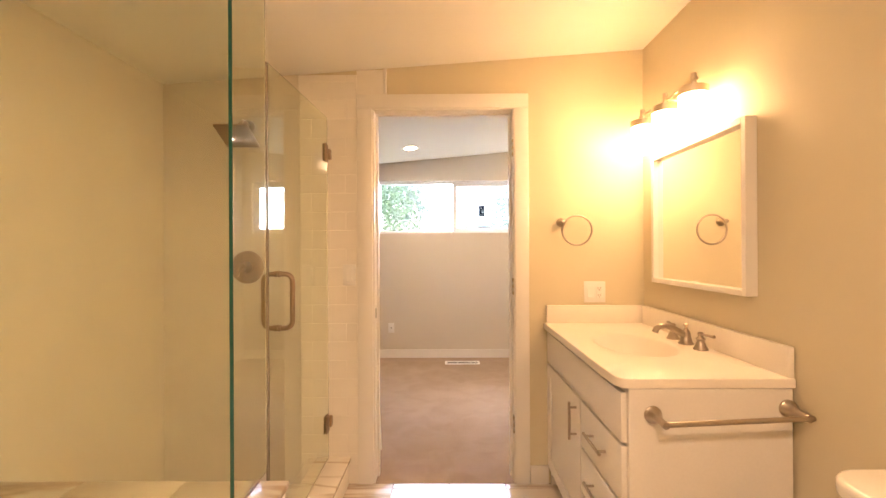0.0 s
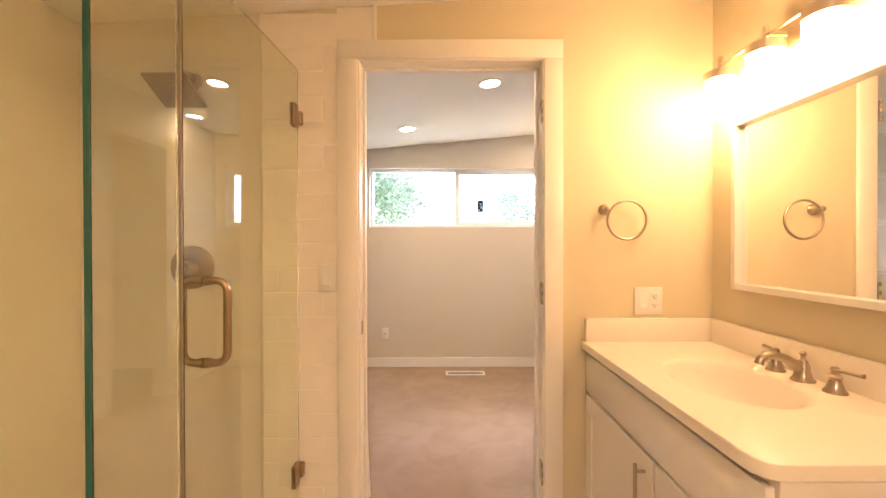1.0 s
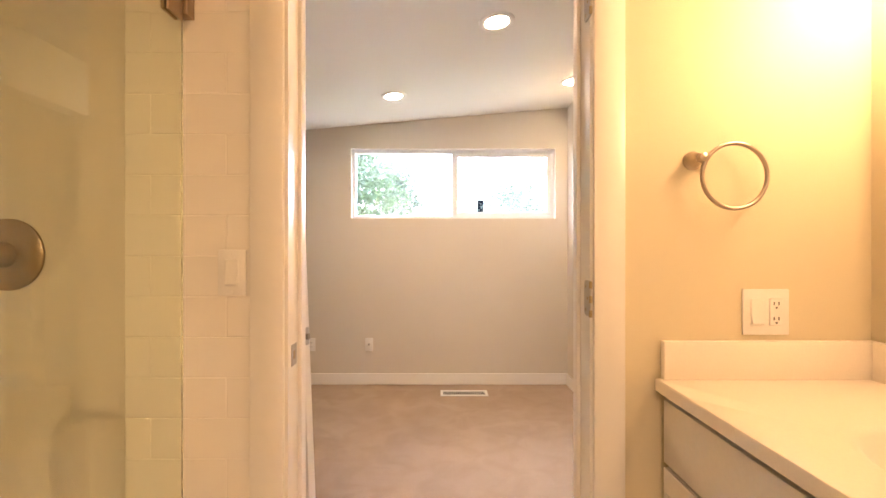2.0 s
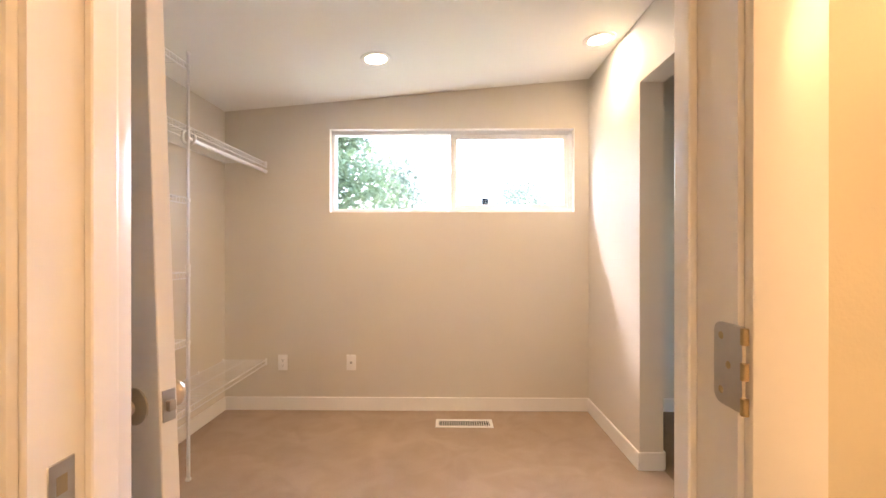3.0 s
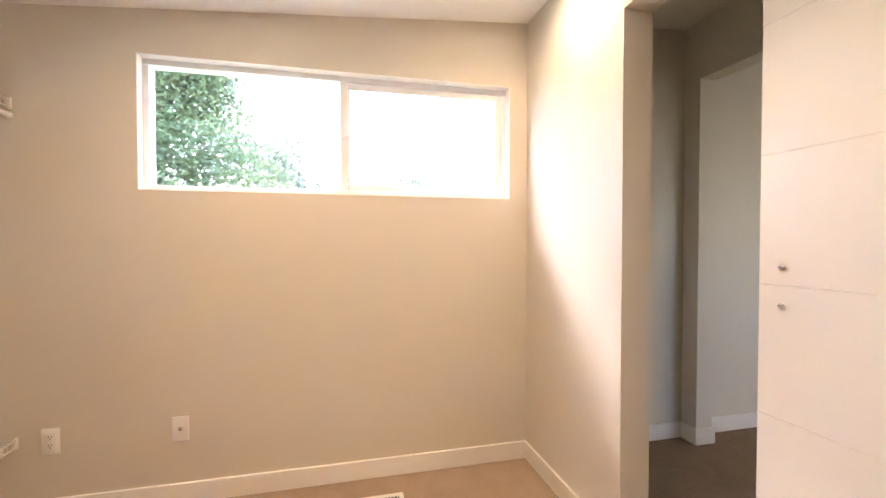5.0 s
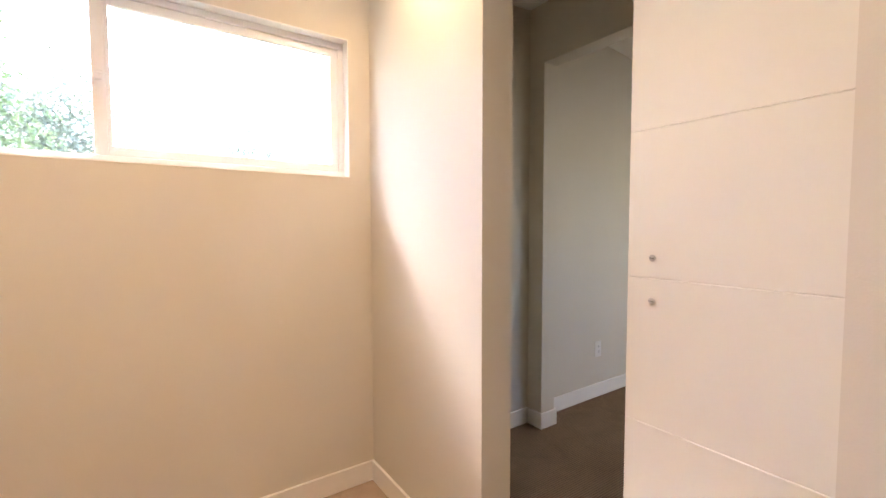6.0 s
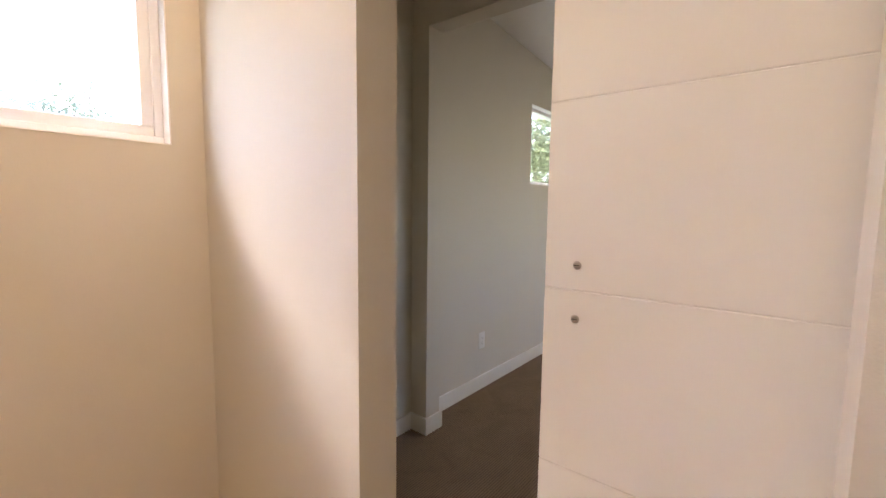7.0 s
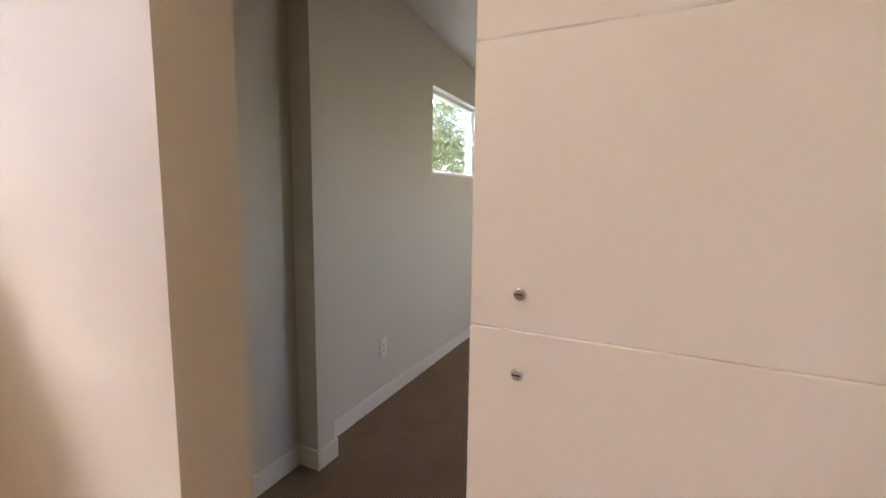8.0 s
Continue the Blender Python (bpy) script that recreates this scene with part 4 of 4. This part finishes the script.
part("frame_top", B(MXF, BX1 - 0.001, MY0 + fw, MY1 - fw, MZ1 - fw, MZ1, 0.0015, 1), M_TRIM, mi)
part("frame_bottom", B(MXF, BX1 - 0.001, MY0 + fw, MY1 - fw, MZ0, MZ0 + fw, 0.0015, 1), M_TRIM, mi)
part("mirror_glass", B(BX1 - 0.018, BX1 - 0.012, MY0 + fw, MY1 - fw, MZ0 + fw, MZ1 - fw), M_MIRROR, mi, "clear silvered mirror glass")

# ---- vanity light ----
vl = thing("vanity_light", "three-shade brushed nickel vanity light switched on", "wall light", (BX1, 1.685, 1.95))
SXL, BZ = 1.040, 1.948
part("wall_plate", B(BX1 - 0.022, BX1, 1.625, 1.745, 1.900, 2.000, 0.004), M_NICKEL_LIT, vl)
part("stem", tube(bmesh.new(), [(BX1 - 0.02, 1.685, BZ), (SXL, 1.685, BZ)], 0.009, 12), M_NICKEL_LIT, vl)
part("bar", tube(bmesh.new(), [(SXL, 1.440, BZ), (SXL, 1.930, BZ)], 0.0065, 12), M_NICKEL_LIT, vl)
for y in (1.465, 1.685, 1.905):
    m = Matrix.Translation((SXL, y, 0))
    sk = part("socket", lathe(bmesh.new(), [(0.0, 1.977), (0.012, 1.976), (0.012, 1.922), (0.052, 1.921), (0.0555, 1.919), (0.0555, 1.890), (0.052, 1.888)], m, 32), M_NICKEL_LIT, vl, "brushed nickel lamp holder")
    part("shade", lathe(bmesh.new(), [(0.030, 1.887), (0.0525, 1.886), (0.0535, 1.880), (0.0535, 1.762), (0.049, 1.757), (0.0, 1.756)], m, 36), M_SHADE, sk, "glowing frosted glass shade")

# ---- toilet ----
to = thing("toilet", "white ceramic toilet with rounded tank lid", "toilet", (0.85, 0.50, 0.0))
TX1 = BX1 - 0.012


def soft_box(x0, x1, y0, y1, z0, z1, r):
    return B(x0, x1, y0, y1, z0, z1, r, 4)


part("tank", soft_box(0.930, TX1, 0.290, 0.735, 0.385, 0.735, 0.030), M_CERAMIC, to)
lid = [(0.900 + r + r * math.cos(a), yc + r * math.sin(a)) for yc, r, q in ((0.755 - 0.085, 0.085, 90), (0.270 + 0.085, 0.085, 180)) for a in [radians(q + 15 * i) for i in range(7)]]
bm = prism(bmesh.new(), [(TX1 + 0.004, 0.755)] + lid + [(TX1 + 0.004, 0.270)], "z", 0.728, 0.772)
bmesh.ops.bevel(bm, geom=[e for e in bm.edges if abs(e.verts[0].co.z - e.verts[1].co.z) < 1e-5], offset=0.014, segments=4, affect="EDGES", profile=0.5)
part("tank_lid", bm, M_CERAMIC, to)
bm = lathe(bmesh.new(), [(0.0, 0.0), (0.13, 0.0), (0.125, 0.03), (0.105, 0.12), (0.115, 0.22), (0.165, 0.33), (0.185, 0.375), (0.18, 0.385), (0.0, 0.386)], None, 32)
bmesh.ops.transform(bm, matrix=Matrix.Translation((0.72, 0.512, 0)) @ Matrix.Diagonal((1.3, 1.0, 1.0, 1)), verts=bm.verts)
part("bowl", bm, M_CERAMIC, to)
bm = lathe(bmesh.new(), [(0.0, 0.386), (0.186, 0.386), (0.190, 0.395), (0.188, 0.415), (0.17, 0.425), (0.0, 0.428)], None, 32)
bmesh.ops.transform(bm, matrix=Matrix.Translation((0.72, 0.512, 0.001)) @ Matrix.Diagonal((1.28, 1.0, 1.0, 1)), verts=bm.verts)
part("seat_lid", bm, M_PLASTIC, to)
part("flush_lever", tube(bmesh.new(), [(0.956, 0.665, 0.672), (0.940, 0.665, 0.672), (0.936, 0.610, 0.668)], 0.007, 10), M_NICKEL, to, "nickel flush lever")


# ---- outside ----
setting("ground", B(-600, 600, OUT, 1200, -0.32, -0.30), M_GRASS, "dry green lawn running to the horizon", "ground")


def tree(label, x, y, height, spread, trunk, leaves, material, seed, low=0.2, size=1.0, limbs=38, loose=0.15):
    """A tapered trunk, limbs and a loose crown of many small leaves."""
    rnd = random.Random(seed)
    t = thing("tree", label, "tree", (x, y, -0.3))
    base = Vector((x, y, -0.3))
    top = base + Vector((0.2, 0.1, height * 0.75))
    bm = tube(bmesh.new(), [base, base.lerp(top, 0.35) + Vector((0.06, 0, 0)), base.lerp(top, 0.7), top], [trunk, trunk * 0.75, trunk * 0.45, trunk * 0.12], 10)
    tips = []
    for i in range(limbs):
        f = low + (1 - low) * rnd.random()
        a = rnd.random() * math.tau
        p = base.lerp(top, f)
        L = spread * (0.5 + 0.6 * rnd.random()) * (1.15 - 0.6 * f)
        q = p + Vector((math.cos(a) * L, math.sin(a) * L, L * (-0.15 + 0.65 * rnd.random())))
        mid = p.lerp(q, 0.5) + Vector((0, 0, 0.08 * L))
        tube(bm, [p, mid, q], [trunk * 0.28 * (1.1 - f), trunk * 0.16, trunk * 0.04], 6)
        tips += [p.lerp(q, 0.45), p.lerp(q, 0.65), p.lerp(q, 0.85), q]
    part("trunk", bm, M_BARK, t)
    verts, faces = [], []
    for i in range(leaves):
        c = rnd.choice(tips) + Vector((rnd.gauss(0, 1), rnd.gauss(0, 1), rnd.gauss(0, 0.8))) * spread * loose
        d = Vector((rnd.uniform(-1, 1), rnd.uniform(-1, 1), rnd.uniform(-0.9, 0.4))).normalized()
        s = d.orthogonal().normalized()
        s.rotate(Matrix.Rotation(rnd.random() * math.tau, 3, d))
        L, w = rnd.uniform(0.07, 0.13) * size, rnd.uniform(0.014, 0.025) * size
        k = len(verts)
        verts += [c, c + d * L * 0.5 + s * w, c + d * L, c + d * L * 0.5 - s * w]
        faces.append((k, k + 1, k + 2, k + 3))
    me = bpy.data.meshes.new("crown")
    me.from_pydata([tuple(v) for v in verts], [], faces)
    me.materials.append(material)
    cr = new("crown", me)
    cr.parent = t
    cr.matrix_parent_inverse = t.matrix_world.inverted()
    cr["kind"] = "stuff"


tree("leafy green tree close outside the window", -2.88, 10.4, 8.0, 1.7, 0.14, 80000, M_LEAF, 3, 0.06, 0.95, 90, 0.18)
tree("lacy tree behind the first, leaves paled for glare", -2.3, 17.5, 6.6, 3.2, 0.10, 19000, M_LEAF3, 5, 0.1, 1.4)
tree("thin tree in the distance, leaves paled for glare", 3.3, 17.6, 6.2, 2.5, 0.10, 9000, M_LEAF3, 8, 0.3, 1.3)
tree("yellow-green garden tree near an outbuilding", 0.40, 13.5, 3.0, 0.75, 0.08, 6000, M_LEAF2, 9, 0.2, 1.2)
tree("leafy tree outside the bedroom window", 9.0, 7.5, 4.8, 1.4, 0.13, 15000, M_LEAF2, 12, 0.06)
tree("yellow-green tree beyond the bedroom window", 13.5, 8.3, 4.8, 1.5, 0.13, 18000, M_LEAF2, 14, 0.06)

gs = thing("garden_shed", "pale gabled outbuilding with a small dark window", "shed", (2.2, 21.5, -0.3))
part("wall", B(0.9, 3.5, 20.0, 23.0, -0.3, 3.72), M_TRIM, gs)
part("roof", prism(bmesh.new(), [(0.70, 3.72), (3.70, 3.72), (3.70, 3.80), (2.20, 4.35), (0.70, 3.80)], "y", 19.8, 23.2), M_TRIM, gs)
win = part("window", B(1.58, 1.86, 19.97, 19.998, 2.85, 3.38), M_VOID, gs, "dark grey window")
part("window_frame", B(1.50, 2.05, 19.94, 19.998, 3.381, 3.45), M_TRIM, win)
part("ledge", B(1.50, 2.22, 19.80, 19.998, 2.29, 2.37), M_ROOF, gs, "dark shingled ledge")


# ---- tiles ----
def tile_mesh(name, w, h, t, material, axis):
    bm = bmesh.new()
    if axis == "y":
        box(bm, 0, w, -t, 0, 0, h, 0.0012, 1)
    else:
        box(bm, 0, w, 0, h, -t, 0, 0.0012, 1)
    return mesh_of(name, bm, material)


# white glazed tiles on the bathroom's north wall
TXL = -0.757
setting("wall_shower_back", prism(bmesh.new(), [(BX0, 0.0), (TXL, 0.0), (TXL, bath_ceil(TXL) - 0.001), (BX0, bath_ceil(BX0) - 0.001)], "y", BY1 - 0.010, BY1 - 0.0005), M_MARBLE_WALL, "pale veined stone shower back wall", "wall")
setting("tile_backing", B(TXL, -0.4375, BY1 - 0.0094, BY1 - 0.0005, 0.0, 2.236), M_GROUT, "grey grout behind glazed wall tiles", "grout")
tw = thing("tiled_wall", "white glazed wall tiles in running bond", "tiled wall", (-0.97, BY1, 0), kind="structure")
TW, TH, TG = 0.388, 0.1015, 0.0018
cache = {}
for r in range(23):
    z0 = max(-0.034 + r * TH, 0.001)
    top_z = min(-0.034 + (r + 1) * TH, 2.238)
    edge = -0.497 if r % 2 == 0 else -0.691
    spans, x = [], edge
    spans.append((edge, -0.4375))
    while x > TXL + 0.004:
        spans.append((max(x - TW, TXL), x))
        x -= TW
    for a, c in spans:
        w = round(c - a - TG, 4)
        h = round(top_z - z0 - TG, 4)
        if w < 0.02 or h < 0.02:
            continue
        if (w, h) not in cache:
            cache[(w, h)] = tile_mesh("tile", w, h, 0.005, M_TILE, "y")
        ob = new("tile", cache[(w, h)])
        ob.matrix_world = Matrix.Translation((a + TG / 2, BY1 - 0.0055, z0 + TG / 2))
        ob.parent = tw
        ob.matrix_parent_inverse = tw.matrix_world.inverted()
setting("tile_edge_trim", B(-0.2885, -0.2725, BY1 - 0.012, BY1 - 0.0005, 2.127, bath_ceil(-0.28), 0.003), M_TRIM, "white tile edge strip above the door", "trim")
bm = B(-0.437, -0.289, BY1 - 0.009, BY1 - 0.0005, 2.127, bath_ceil(-0.43))
setting("tile_above_casing", bm, M_TILE, "white glazed tile above the door casing", "tile")

# marble floor tiles
tf = thing("tiled_floor", "veined marble floor tiles with thin grout joints", "tiled floor", (0, 0, -0.012), kind="structure")
fmesh = {}
FW, FH = 0.305, 0.61
nx0 = int(math.floor((BX0) / FW))
for i in range(nx0, 5):
    for j in range(-3, 5):
        xa, ya = i * FW + 0.06, j * FH - 0.10 - (0.305 if i % 2 else 0)
        x0, x1 = max(xa, BX0), min(xa + FW - 0.003, BX1)
        y0, y1 = max(ya, BY0), min(ya + FH - 0.003, 2.0775)
        if x1 - x0 < 0.02 or y1 - y0 < 0.02:
            continue
        k = (round(x1 - x0, 3), round(y1 - y0, 3))
        if k not in fmesh:
            fmesh[k] = tile_mesh("floor_tile", k[0], k[1], 0.012, M_MARBLE, "z")
        ob = new("floor_tile", fmesh[k])
        ob.matrix_world = Matrix.Translation((x0, y0, 0.0))
        ob.parent = tf
        ob.matrix_parent_inverse = tf.matrix_world.inverted()
